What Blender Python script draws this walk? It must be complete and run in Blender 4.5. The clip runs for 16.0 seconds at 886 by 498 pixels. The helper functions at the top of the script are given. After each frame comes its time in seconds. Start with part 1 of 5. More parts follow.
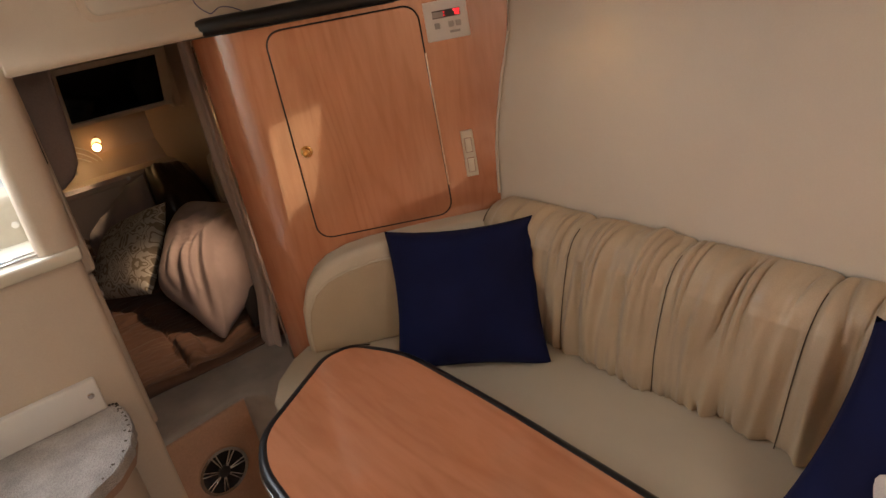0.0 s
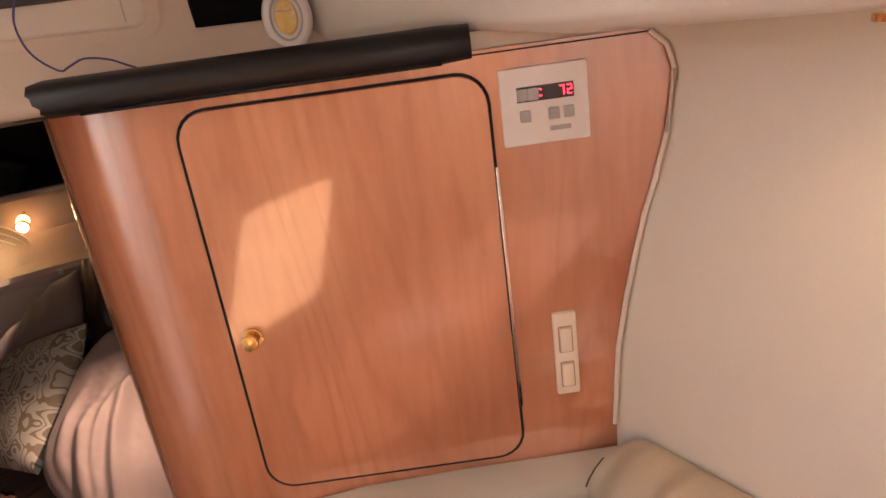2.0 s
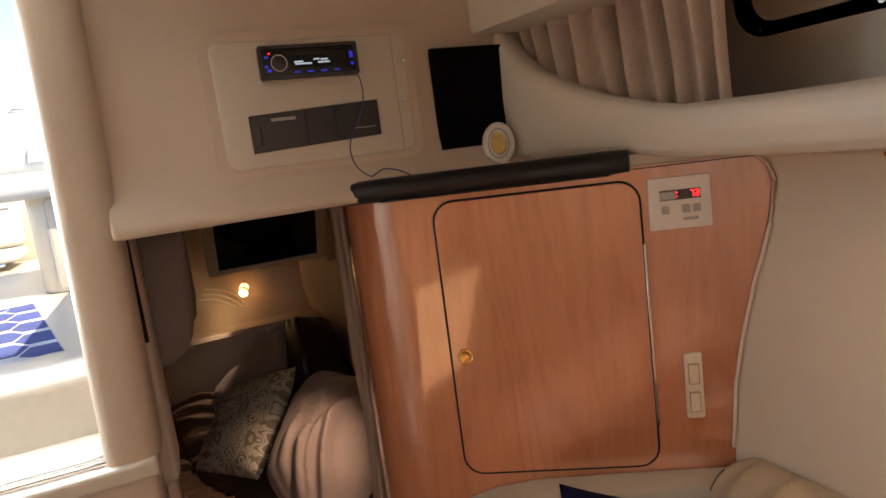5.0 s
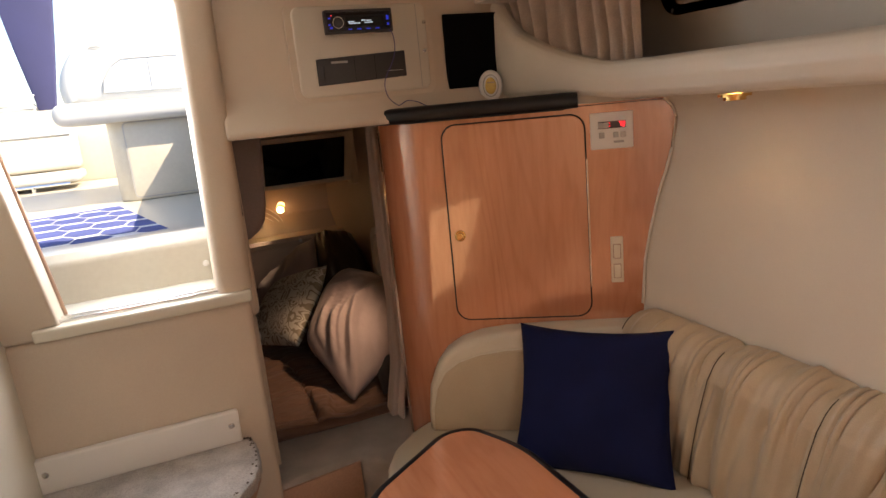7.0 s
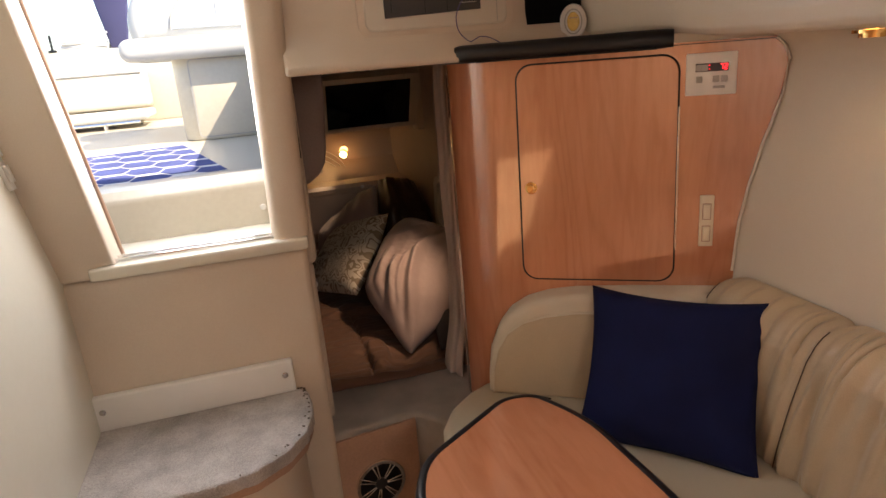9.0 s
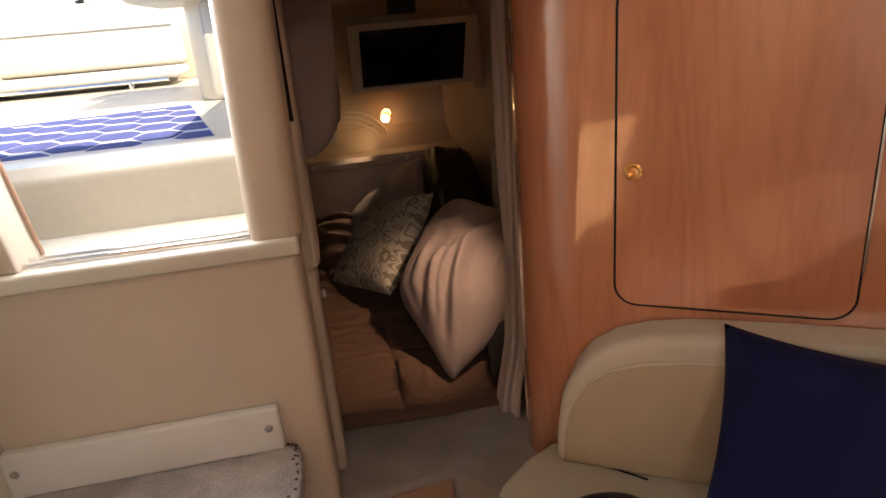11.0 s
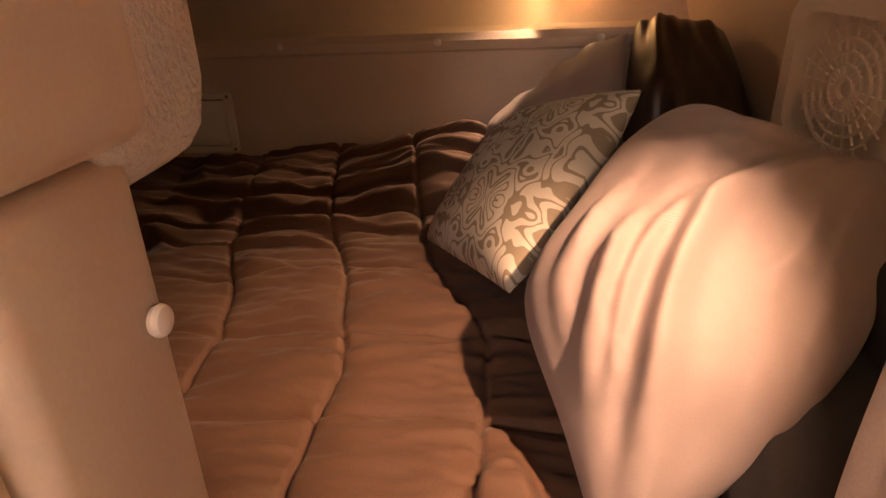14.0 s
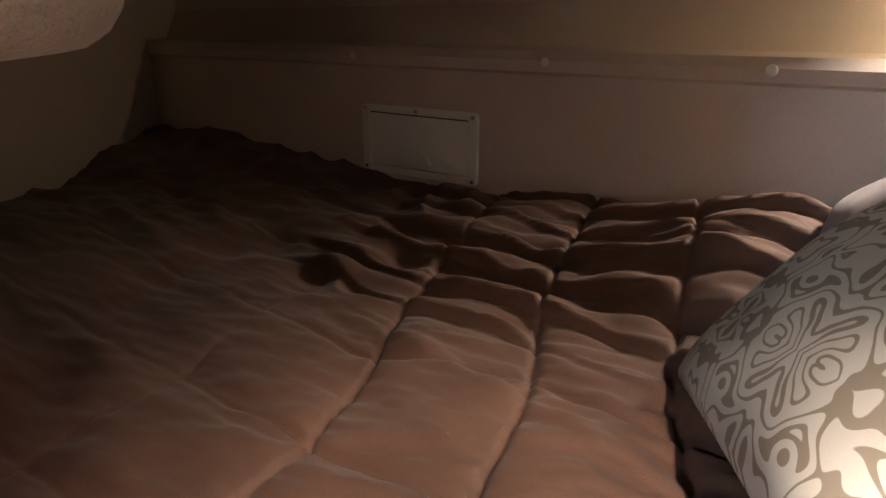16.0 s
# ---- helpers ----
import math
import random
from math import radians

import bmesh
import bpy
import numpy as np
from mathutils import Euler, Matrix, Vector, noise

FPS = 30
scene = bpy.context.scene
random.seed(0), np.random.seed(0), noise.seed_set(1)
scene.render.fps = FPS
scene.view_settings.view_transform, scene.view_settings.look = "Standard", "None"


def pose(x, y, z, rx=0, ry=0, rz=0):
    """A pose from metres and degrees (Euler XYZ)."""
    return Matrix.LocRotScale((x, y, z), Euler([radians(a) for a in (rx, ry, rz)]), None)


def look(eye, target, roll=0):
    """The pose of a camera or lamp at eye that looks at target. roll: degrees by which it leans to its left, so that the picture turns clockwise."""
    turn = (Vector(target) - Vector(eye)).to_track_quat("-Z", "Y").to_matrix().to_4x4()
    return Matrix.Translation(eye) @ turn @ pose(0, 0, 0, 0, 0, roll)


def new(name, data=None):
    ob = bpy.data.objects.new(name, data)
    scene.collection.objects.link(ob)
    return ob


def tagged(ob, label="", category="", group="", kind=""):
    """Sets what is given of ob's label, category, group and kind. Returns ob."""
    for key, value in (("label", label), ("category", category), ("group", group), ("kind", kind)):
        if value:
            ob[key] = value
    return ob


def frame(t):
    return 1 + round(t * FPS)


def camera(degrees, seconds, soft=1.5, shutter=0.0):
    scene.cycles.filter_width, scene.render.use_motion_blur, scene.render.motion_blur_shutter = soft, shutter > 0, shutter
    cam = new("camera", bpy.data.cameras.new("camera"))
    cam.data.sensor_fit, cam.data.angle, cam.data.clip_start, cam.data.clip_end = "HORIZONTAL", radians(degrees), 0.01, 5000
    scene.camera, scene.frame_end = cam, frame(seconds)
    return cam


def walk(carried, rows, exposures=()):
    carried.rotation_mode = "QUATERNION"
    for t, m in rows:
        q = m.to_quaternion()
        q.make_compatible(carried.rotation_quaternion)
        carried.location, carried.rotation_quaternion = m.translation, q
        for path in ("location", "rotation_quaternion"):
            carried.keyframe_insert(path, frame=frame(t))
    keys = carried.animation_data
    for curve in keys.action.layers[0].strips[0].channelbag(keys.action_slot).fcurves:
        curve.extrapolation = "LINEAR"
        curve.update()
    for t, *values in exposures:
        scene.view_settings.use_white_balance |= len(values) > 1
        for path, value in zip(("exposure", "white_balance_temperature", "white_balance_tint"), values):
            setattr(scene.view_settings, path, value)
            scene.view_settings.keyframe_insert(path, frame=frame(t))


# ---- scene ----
cam = camera(69.9, 16.0)
PATH = [
    (0, (-0.169, -0.257, 1.652), (0.85, 1.26, 0.84), -10.8),
    (0.5, (-0.078, -0.033, 1.64), (0.933, 1.517, 0.88), -9.9),
    (1, (0.038, 0.169, 1.645), (1.033, 1.738, 0.907), -9.3),
    (1.5, (0.169, 0.345, 1.656), (1.174, 1.932, 0.967), -8.6),
    (2, (0.336, 0.515, 1.635), (1.343, 2.106, 0.959), -7.9),
    (2.5, (0.424, 0.596, 1.625), (1.425, 2.202, 0.978), -7.3),
    (3, (0.35, 0.576, 1.689), (1.31, 2.237, 1.123), -7.3),
    (3.5, (0.27, 0.571, 1.782), (1.07, 2.36, 1.381), -7.9),
    (4, (0.232, 0.545, 1.795), (0.977, 2.374, 1.475), -7.9),
    (4.5, (0.138, 0.405, 1.737), (0.882, 2.236, 1.426), -7.7),
    (5, (0.029, 0.215, 1.678), (0.799, 2.033, 1.358), -7.4),
    (5.2, (0.009, 0.154, 1.638), (0.781, 1.975, 1.343), -7.2),
    (7.3, (-0.215, -0.324, 1.65), (0.492, 1.483, 1.163), -5.0),
    (7.5, (-0.22, -0.323, 1.652), (0.458, 1.491, 1.153), -5.0),
    (8, (-0.216, -0.291, 1.644), (0.402, 1.534, 1.108), -5.0),
    (8.5, (-0.204, -0.26, 1.636), (0.364, 1.571, 1.065), -4.9),
    (9, (-0.165, -0.188, 1.62), (0.354, 1.65, 1.024), -4.7),
    (9.2, (-0.148, -0.145, 1.618), (0.345, 1.696, 1.012), -4.7),
    (11.5, (0.020, 0.510, 1.489), (0.307, 2.363, 0.792), -4.6),
    (12, (0.021, 0.704, 1.445), (0.295, 2.549, 0.723), -3.8),
    (12.5, (0.018, 0.882, 1.397), (0.293, 2.712, 0.631), -3.4),
    (13, (0.051, 1.030, 1.350), (0.205, 2.869, 0.567), -4.0),
    (13.5, (0.149, 1.246, 1.224), (0.143, 3.095, 0.46), -3.4),
    (14, (0.168, 1.393, 1.15), (-0.094, 3.203, 0.342), -2.7),
    (14.5, (0.182, 1.536, 1.087), (-0.405, 3.257, 0.256), -2.6),
    (15, (0.155, 1.609, 1.058), (-0.63, 3.255, 0.236), -1.2),
    (15.5, (0.151, 1.707, 1.047), (-0.762, 3.33, 0.317), 0.3),
    (16, (0.133, 1.858, 1.05), (-0.972, 3.387, 0.385), 0.1),
]
EXPOSURES = [(0, 1.75, 6500, 9), (0.5, 1.6, 6500, 12), (1, 1.55, 6500, 14), (1.5, 2.05, 6400, 15), (2, 2.7, 6200, 20), (2.5, 2.8, 5700, 22), (3, 2.9, 5250, 8), (3.5, 3.0, 5150, -2), (4, 2.3, 5900, -1), (4.5, 1.9, 6400, 10), (5, 1.8, 6500, 12),
             (7.5, 1.85, 6650, 12), (9, 1.85, 6650, 12), (11.5, 1.8, 6600, 14), (12.5, 1.9, 6500, 16), (13, 2.0, 7000, 20), (13.5, 2.6, 8200, 30), (14, 3.7, 7800, 28), (14.5, 3.95, 6300, 15), (15, 4.1, 5400, 8), (16, 4.2, 4700, 0)]
walk(cam, [(t, look(eye, target, roll)) for t, eye, target, roll in PATH], EXPOSURES)

# ---- light ----
world = bpy.data.worlds.new("world")
scene.world = world
world.use_nodes = True
wn = world.node_tree
sky = wn.nodes.new("ShaderNodeTexSky")
sky.sky_type, sky.sun_disc = "NISHITA", False
sky.sun_elevation, sky.sun_rotation = radians(47.8), radians(124.6)
wn.links.new(sky.outputs[0], wn.nodes["Background"].inputs[0])
wn.nodes["Background"].inputs[1].default_value = 0.11


def lamp(name, kind, energy, colour, m, **size):
    data = bpy.data.lights.new(name, kind)
    data.energy, data.color = energy, colour
    for key, value in size.items():
        if key == "radius":
            data.shadow_soft_size = value
        if key == "angle":
            data.angle = value
        if key == "wide":
            data.shape, data.size, data.size_y = "RECTANGLE", value[0], value[1]
        if key == "cone":
            data.spot_size, data.spot_blend = radians(value), 0.9
    ob = new(name, data)
    ob.matrix_world = m
    return ob


WARM = (1.0, 0.56, 0.24)
lamp("sun", "SUN", 3.3, (1.0, 0.86, 0.66), look((0.553 * 20, -0.381 * 20, 0.741 * 20), (0, 0, 0)), angle=radians(0.6))
# Added fill lamp from forward, set under the unseen first hatch.
lamp("hatch_sky", "AREA", 5.2, (1.0, 0.90, 0.84), look((-0.09, -1.60, 2.10), (-0.09, -1.45, 0)), wide=(0.52, 0.70))
lamp("companionway_sky", "AREA", 3.0, (0.94, 0.96, 1.0), look((-0.34, 1.62, 1.72), (-0.34, 0.2, 1.2)), wide=(0.36, 0.6))
lamp("downlight_glow", "SPOT", 0.12, WARM, look((0.916, 0.722, 1.588), (0.93, 0.722, 0.9)), radius=0.012, cone=115)
# Placed by the pillow's shadow on the quilt; its source is out of view.
lamp("berth_beam", "SPOT", 6.2, (1.0, 0.62, 0.38), look((0.585, 1.835, 1.420), (0.06, 2.12, 0.60)), radius=0.010, cone=52)
lamp("reading_glow", "SPOT", 0.14, (1.0, 0.6, 0.25), look((0.255, 3.125, 1.125), (-0.35, 3.16, 0.98)), radius=0.008, cone=150)
lamp("reading_beam", "SPOT", 1.3, (1.0, 0.68, 0.42), look((0.245, 3.06, 1.125), (-0.20, 2.76, 0.68)), radius=0.01, cone=62)

# ---- materials ----


def material(name, colour, rough=0.5, metal=0.0, coat=0.0, vary=0.08, scale=3.0, fine=120.0, bump=0.1, stretch=(1, 1, 1), second=None, sheen=0.0, emit=0.0, deep=0.002, spec=0.5):
    """A surface with stains at one scale, grain at another, and a relief."""
    m = bpy.data.materials.new(name)
    m.use_nodes = True
    n, l = m.node_tree.nodes, m.node_tree.links
    b = n["Principled BSDF"]
    b.inputs["Roughness"].default_value, b.inputs["Metallic"].default_value = rough, metal
    b.inputs["Coat Weight"].default_value, b.inputs["Coat Roughness"].default_value = coat, 0.05
    b.inputs["Sheen Weight"].default_value = sheen
    b.inputs["Specular IOR Level"].default_value = spec
    tc, mp = n.new("ShaderNodeTexCoord"), n.new("ShaderNodeMapping")
    mp.inputs["Scale"].default_value = stretch
    l.new(tc.outputs["Object"], mp.inputs["Vector"])
    big, small = n.new("ShaderNodeTexNoise"), n.new("ShaderNodeTexNoise")
    big.inputs["Scale"].default_value, big.inputs["Detail"].default_value = scale, 4
    small.inputs["Scale"].default_value, small.inputs["Detail"].default_value = fine, 3
    l.new(mp.outputs[0], big.inputs["Vector"]), l.new(mp.outputs[0], small.inputs["Vector"])
    mix, ramp = n.new("ShaderNodeMixRGB"), n.new("ShaderNodeValToRGB")
    dark = tuple(c * (1 - vary) for c in colour) if second is None else second
    light = tuple(min(1, c * (1 + vary * 0.6)) for c in colour)
    ramp.color_ramp.elements[0].position, ramp.color_ramp.elements[1].position = 0.32, 0.68
    ramp.color_ramp.elements[0].color, ramp.color_ramp.elements[1].color = (*dark, 1), (*light, 1)
    l.new(big.outputs["Fac"], ramp.inputs[0])
    mix.blend_type, mix.inputs[0].default_value = "OVERLAY", min(0.5, vary * 1.5)
    l.new(ramp.outputs[0], mix.inputs[1]), l.new(small.outputs["Fac"], mix.inputs[2])
    l.new(mix.outputs[0], b.inputs["Base Color"])
    if bump:
        bp = n.new("ShaderNodeBump")
        bp.inputs["Strength"].default_value, bp.inputs["Distance"].default_value = bump, deep
        l.new(small.outputs["Fac"], bp.inputs["Height"]), l.new(bp.outputs[0], b.inputs["Normal"])
    rr = n.new("ShaderNodeMapRange")
    rr.inputs["To Min"].default_value, rr.inputs["To Max"].default_value = rough * 0.85, min(1, rough * 1.15)
    l.new(big.outputs["Fac"], rr.inputs["Value"]), l.new(rr.outputs[0], b.inputs["Roughness"])
    if emit:
        b.inputs["Emission Color"].default_value, b.inputs["Emission Strength"].default_value = (*colour, 1), emit
    return m


def wood(name, along, colour=(0.60, 0.262, 0.140), dark=(0.54, 0.215, 0.105)):
    """Varnished cherry laminate; along: the scale of the grain by axis."""
    m = material(name, colour, 0.16, spec=1.0, coat=1.0, vary=0.1, scale=1.6, fine=1.0, bump=0.0, stretch=along, second=dark)
    n, l = m.node_tree.nodes, m.node_tree.links
    tc, mp, w, ramp, mix = (n.new("ShaderNode" + k) for k in ("TexCoord", "Mapping", "TexNoise", "ValToRGB", "MixRGB"))
    m.node_tree.nodes["Principled BSDF"].inputs["Coat IOR"].default_value = 1.9
    mp.inputs["Scale"].default_value = [a * 5 for a in along]
    w.inputs["Scale"].default_value, w.inputs["Detail"].default_value, w.inputs["Distortion"].default_value = 3.0, 6, 0.7
    l.new(tc.outputs["Object"], mp.inputs[0]), l.new(mp.outputs[0], w.inputs["Vector"])
    ramp.color_ramp.elements[0].position, ramp.color_ramp.elements[1].position = 0.35, 0.6
    ramp.color_ramp.elements[0].color, ramp.color_ramp.elements[1].color = (0.86, 0.80, 0.76, 1), (1, 1, 1, 1)
    l.new(w.outputs["Fac"], ramp.inputs[0])
    mix.blend_type, mix.inputs[0].default_value = "MULTIPLY", 0.55
    old = n["Principled BSDF"].inputs["Base Color"].links[0].from_socket
    l.new(old, mix.inputs[1]), l.new(ramp.outputs[0], mix.inputs[2]), 
    # Broad arched figure of the flat-sawn veneer.
    mp2, w2, r2, mix2 = (n.new("ShaderNode" + k) for k in ("Mapping", "TexNoise", "ValToRGB", "MixRGB"))
    mp2.inputs["Scale"].default_value = [a * 0.9 for a in along]
    w2.inputs["Scale"].default_value, w2.inputs["Detail"].default_value, w2.inputs["Distortion"].default_value = 1.4, 1, 0.5
    l.new(tc.outputs["Object"], mp2.inputs[0]), l.new(mp2.outputs[0], w2.inputs["Vector"])
    bands = n.new("ShaderNodeMath")
    bands.operation, bands.inputs[1].default_value = "PINGPONG", 0.045
    l.new(w2.outputs["Fac"], bands.inputs[0])
    r2.color_ramp.elements[0].position, r2.color_ramp.elements[1].position = 0.0, 0.022
    r2.color_ramp.elements[0].color, r2.color_ramp.elements[1].color = (0.80, 0.72, 0.68, 1), (1, 1, 1, 1)
    l.new(bands.outputs[0], r2.inputs[0])
    mix2.blend_type, mix2.inputs[0].default_value = "MULTIPLY", 0.38
    l.new(mix.outputs[0], mix2.inputs[1]), l.new(r2.outputs[0], mix2.inputs[2]), l.new(mix2.outputs[0], n["Principled BSDF"].inputs["Base Color"])
    return m


CHERRY = wood("cherry_upright", (4, 4, 0.5))
CHERRY_DULL = wood("cherry_satin", (4, 4, 0.5), (0.84, 0.52, 0.32), (0.78, 0.45, 0.26))
for key, value in (("Coat Weight", 0.0), ("Specular IOR Level", 0.15)):
    CHERRY_DULL.node_tree.nodes["Principled BSDF"].inputs[key].default_value = value
CHERRY_FLAT = wood("cherry_flat", (3, 0.5, 3))
VINYL = material("cream_vinyl", (0.66, 0.56, 0.45), 0.42, vary=0.05, scale=2.5, fine=420, bump=0.12, deep=0.0006)
VINYL_PAD = material("padded_vinyl", (0.64, 0.54, 0.43), 0.45, vary=0.06, scale=3, fine=300, bump=0.15, deep=0.0008)
LINER = material("hull_liner", (0.68, 0.63, 0.54), 0.5, vary=0.04, scale=2, fine=260, bump=0.08, deep=0.0006)
WALLCLOTH = material("wall_liner", (0.66, 0.60, 0.50), 0.6, vary=0.05, scale=2, fine=350, bump=0.15, deep=0.0006)
GELCOAT = material("white_gelcoat", (0.72, 0.68, 0.57), 0.25, coat=0.3, vary=0.03, scale=3, fine=60, bump=0.0)
WHITE = material("white_plastic", (0.80, 0.78, 0.74), 0.35, vary=0.03, scale=8, fine=200, bump=0.02)
IVORY = material("ivory_plastic", (0.78, 0.70, 0.56), 0.35, vary=0.04, scale=8, fine=200, bump=0.02)
LEATHER = material("tan_leather", (0.50, 0.405, 0.28), 0.40, vary=0.10, scale=5, fine=500, bump=0.15, deep=0.0006)
LEATHER_PALE = material("pale_leather", (0.62, 0.56, 0.45), 0.38, vary=0.06, scale=5, fine=500, bump=0.12, deep=0.0006)
SEAT_CLOTH = material("seat_vinyl", (0.56, 0.49, 0.37), 0.5, vary=0.06, scale=4, fine=450, bump=0.15, deep=0.0006)
NAVY = material("navy_cloth", (0.0075, 0.0115, 0.055), 0.9, vary=0.2, scale=9, fine=900, bump=0.4, deep=0.001, spec=0.2)
BLACK_PAD = material("black_vinyl", (0.006, 0.006, 0.007), 0.38, vary=0.15, scale=6, fine=260, bump=0.2, deep=0.0008)
VENT_BLACK = material("matt_black_louvre", (0.0035, 0.0035, 0.004), 0.85, vary=0.1, bump=0, spec=0.1)
BLACK = material("black_plastic", (0.008, 0.008, 0.009), 0.35, vary=0.15, scale=6, fine=200, bump=0.05)
GREY_DARK = material("dark_grey_plastic", (0.045, 0.042, 0.042), 0.4, vary=0.12, scale=8, fine=260, bump=0.06)
STITCH = material("dark_thread", (0.09, 0.065, 0.045), 0.8, bump=0)
GAP = material("shadow_gap", (0.01, 0.008, 0.007), 0.9, bump=0)
CHROME = material("chrome", (0.75, 0.75, 0.74), 0.14, metal=1.0, vary=0.04, bump=0)
BRASS = material("polished_brass", (0.80, 0.55, 0.22), 0.16, metal=1.0, vary=0.08, bump=0)
CARPET = material("beige_carpet", (0.44, 0.40, 0.36), 0.95, vary=0.22, scale=9, fine=420, bump=1.0, sheen=0.2, deep=0.006)
RISER = material("tan_laminate", (0.46, 0.29, 0.20), 0.5, vary=0.12, scale=4, fine=160, bump=0.1)
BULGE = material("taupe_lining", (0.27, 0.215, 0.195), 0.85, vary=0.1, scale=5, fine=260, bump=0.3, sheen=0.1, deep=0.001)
TREAD = material("worn_grey_carpet", (0.52, 0.47, 0.44), 0.95, vary=0.28, scale=14, fine=260, bump=1.0, sheen=0.2, deep=0.008)
HEADLINER = material("fleece_headliner", (0.62, 0.57, 0.50), 0.95, vary=0.1, scale=8, fine=160, bump=0.9, sheen=0.3, deep=0.006)
BERTH_WALL = material("berth_vinyl", (0.64, 0.54, 0.455), 0.55, vary=0.1, scale=2, fine=260, bump=0.12, deep=0.0008)
QUILT = material("brown_quilt", (0.115, 0.060, 0.036), 0.75, vary=0.14, scale=7, fine=300, bump=0.35, sheen=0.1, deep=0.001)
MAUVE = material("mauve_pillowcase", (0.33, 0.270, 0.265), 0.7, vary=0.07, scale=5, fine=500, bump=0.25, sheen=0.15, deep=0.0008)
DARK_SATIN = material("dark_satin", (0.035, 0.022, 0.014), 0.35, vary=0.5, scale=3, fine=300, bump=0.2)
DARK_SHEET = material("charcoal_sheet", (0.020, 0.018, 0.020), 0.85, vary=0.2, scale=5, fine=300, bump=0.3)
CURTAIN = material("grey_pink_curtain", (0.47, 0.39, 0.345), 0.85, vary=0.1, scale=6, fine=420, bump=0.4, sheen=0.2, deep=0.001)
CURTAIN_WEAVE = material("woven_curtain", (0.52, 0.44, 0.37), 0.8, vary=0.16, scale=14, fine=330, bump=0.7, sheen=0.2, deep=0.0015)
RED = material("red_plush", (0.50, 0.025, 0.025), 0.8, vary=0.12, scale=20, fine=400, bump=0.4, sheen=0.3)
FLOOR = material("dark_sole", (0.20, 0.12, 0.07), 0.4, vary=0.2, scale=3, fine=60, bump=0.1)
LENS = material("lamp_lens", (1.0, 0.66, 0.30), 0.3, emit=5.0, bump=0)
LENS_AMBER = material("amber_glass", (1.0, 0.46, 0.14), 0.3, emit=1.6, bump=0)
AMBER = material("amber_gel", (0.80, 0.56, 0.16), 0.15, coat=0.5, vary=0.12, scale=40, bump=0)
SCREEN = material("dark_screen", (0.006, 0.007, 0.010), 0.08, vary=0.1, bump=0)
LED_RED = material("red_led", (1.0, 0.02, 0.03), 0.4, emit=1.2, bump=0)
LED_BLUE = material("blue_led", (0.03, 0.06, 1.0), 0.4, emit=0.09, bump=0)
LED_WHITE = material("white_led", (0.65, 0.85, 1.0), 0.4, emit=0.11, bump=0)
GREY_KEY = material("grey_key", (0.42, 0.41, 0.39), 0.5, bump=0)
CORD = material("violet_cord", (0.08, 0.065, 0.19), 0.5, bump=0)
SEA = material("harbour_water", (0.03, 0.05, 0.06), 0.15, vary=0.2, scale=0.5, fine=3, bump=0.4, deep=0.05)
CANVAS = material("navy_canvas", (0.05, 0.05, 0.13), 0.8, vary=0.15, scale=3, fine=200, bump=0.3)
LEAF = material("far_leaf", (0.07, 0.10, 0.03), 0.7, vary=0.3, scale=0.6, fine=8, bump=0)
MAT_BLUE = material("blue_mat", (0.085, 0.11, 0.32), 0.95, vary=0.2, scale=12, fine=420, bump=1.0, deep=0.004)
COCKPIT_GEL = material("cream_gelcoat", (0.56, 0.52, 0.43), 0.3, coat=0.2, vary=0.05, scale=3, fine=60, bump=0.0)
SEAT_VINYL = material("sunlit_white_vinyl", (0.52, 0.52, 0.50), 0.45, vary=0.05, scale=5, fine=260, bump=0.1)
SEAT_GREY = material("grey_blue_vinyl", (0.46, 0.50, 0.56), 0.5, vary=0.05, scale=5, fine=300, bump=0.1)
MAT_WHITE = material("white_mat_line", (0.72, 0.72, 0.72), 0.95, vary=0.1, scale=12, fine=420, bump=0.8, deep=0.004)


def damask():
    """Cream cushion cloth with a taupe scroll pattern."""
    m = material("damask_cloth", (0.62, 0.60, 0.53), 0.75, vary=0.05, scale=6, fine=600, bump=0.25, deep=0.0006)
    n, l = m.node_tree.nodes, m.node_tree.links
    tc, sep, pu, pv, com, noi, mul, sn, ramp, mix = (n.new("ShaderNode" + k) for k in ("TexCoord", "SeparateXYZ", "Math", "Math", "CombineXYZ", "TexNoise", "Math", "Math", "ValToRGB", "MixRGB"))
    l.new(tc.outputs["UV"], sep.inputs[0])
    # Mirrored across each repeat, as woven scrollwork is.
    for node, k, period in ((pu, 0, 0.29), (pv, 1, 0.36)):
        node.operation, node.inputs[1].default_value = "PINGPONG", period
        l.new(sep.outputs[k], node.inputs[0]), l.new(node.outputs[0], com.inputs[k])
    noi.inputs["Scale"].default_value, noi.inputs["Detail"].default_value, noi.inputs["Distortion"].default_value = 7.0, 0.0, 1.1
    l.new(com.outputs[0], noi.inputs["Vector"])
    mul.operation, mul.inputs[1].default_value = "MULTIPLY", 34.0
    sn.operation = "SINE"
    l.new(noi.outputs["Fac"], mul.inputs[0]), l.new(mul.outputs[0], sn.inputs[0])
    ramp.color_ramp.elements[0].position, ramp.color_ramp.elements[1].position = 0.50, 0.62
    l.new(sn.outputs[0], ramp.inputs[0])
    b = n["Principled BSDF"]
    old = b.inputs["Base Color"].links[0].from_socket
    mix.inputs[2].default_value = (0.29, 0.25, 0.185, 1)
    l.new(ramp.outputs[0], mix.inputs[0]), l.new(old, mix.inputs[1]), l.new(mix.outputs[0], b.inputs["Base Color"])
    return m


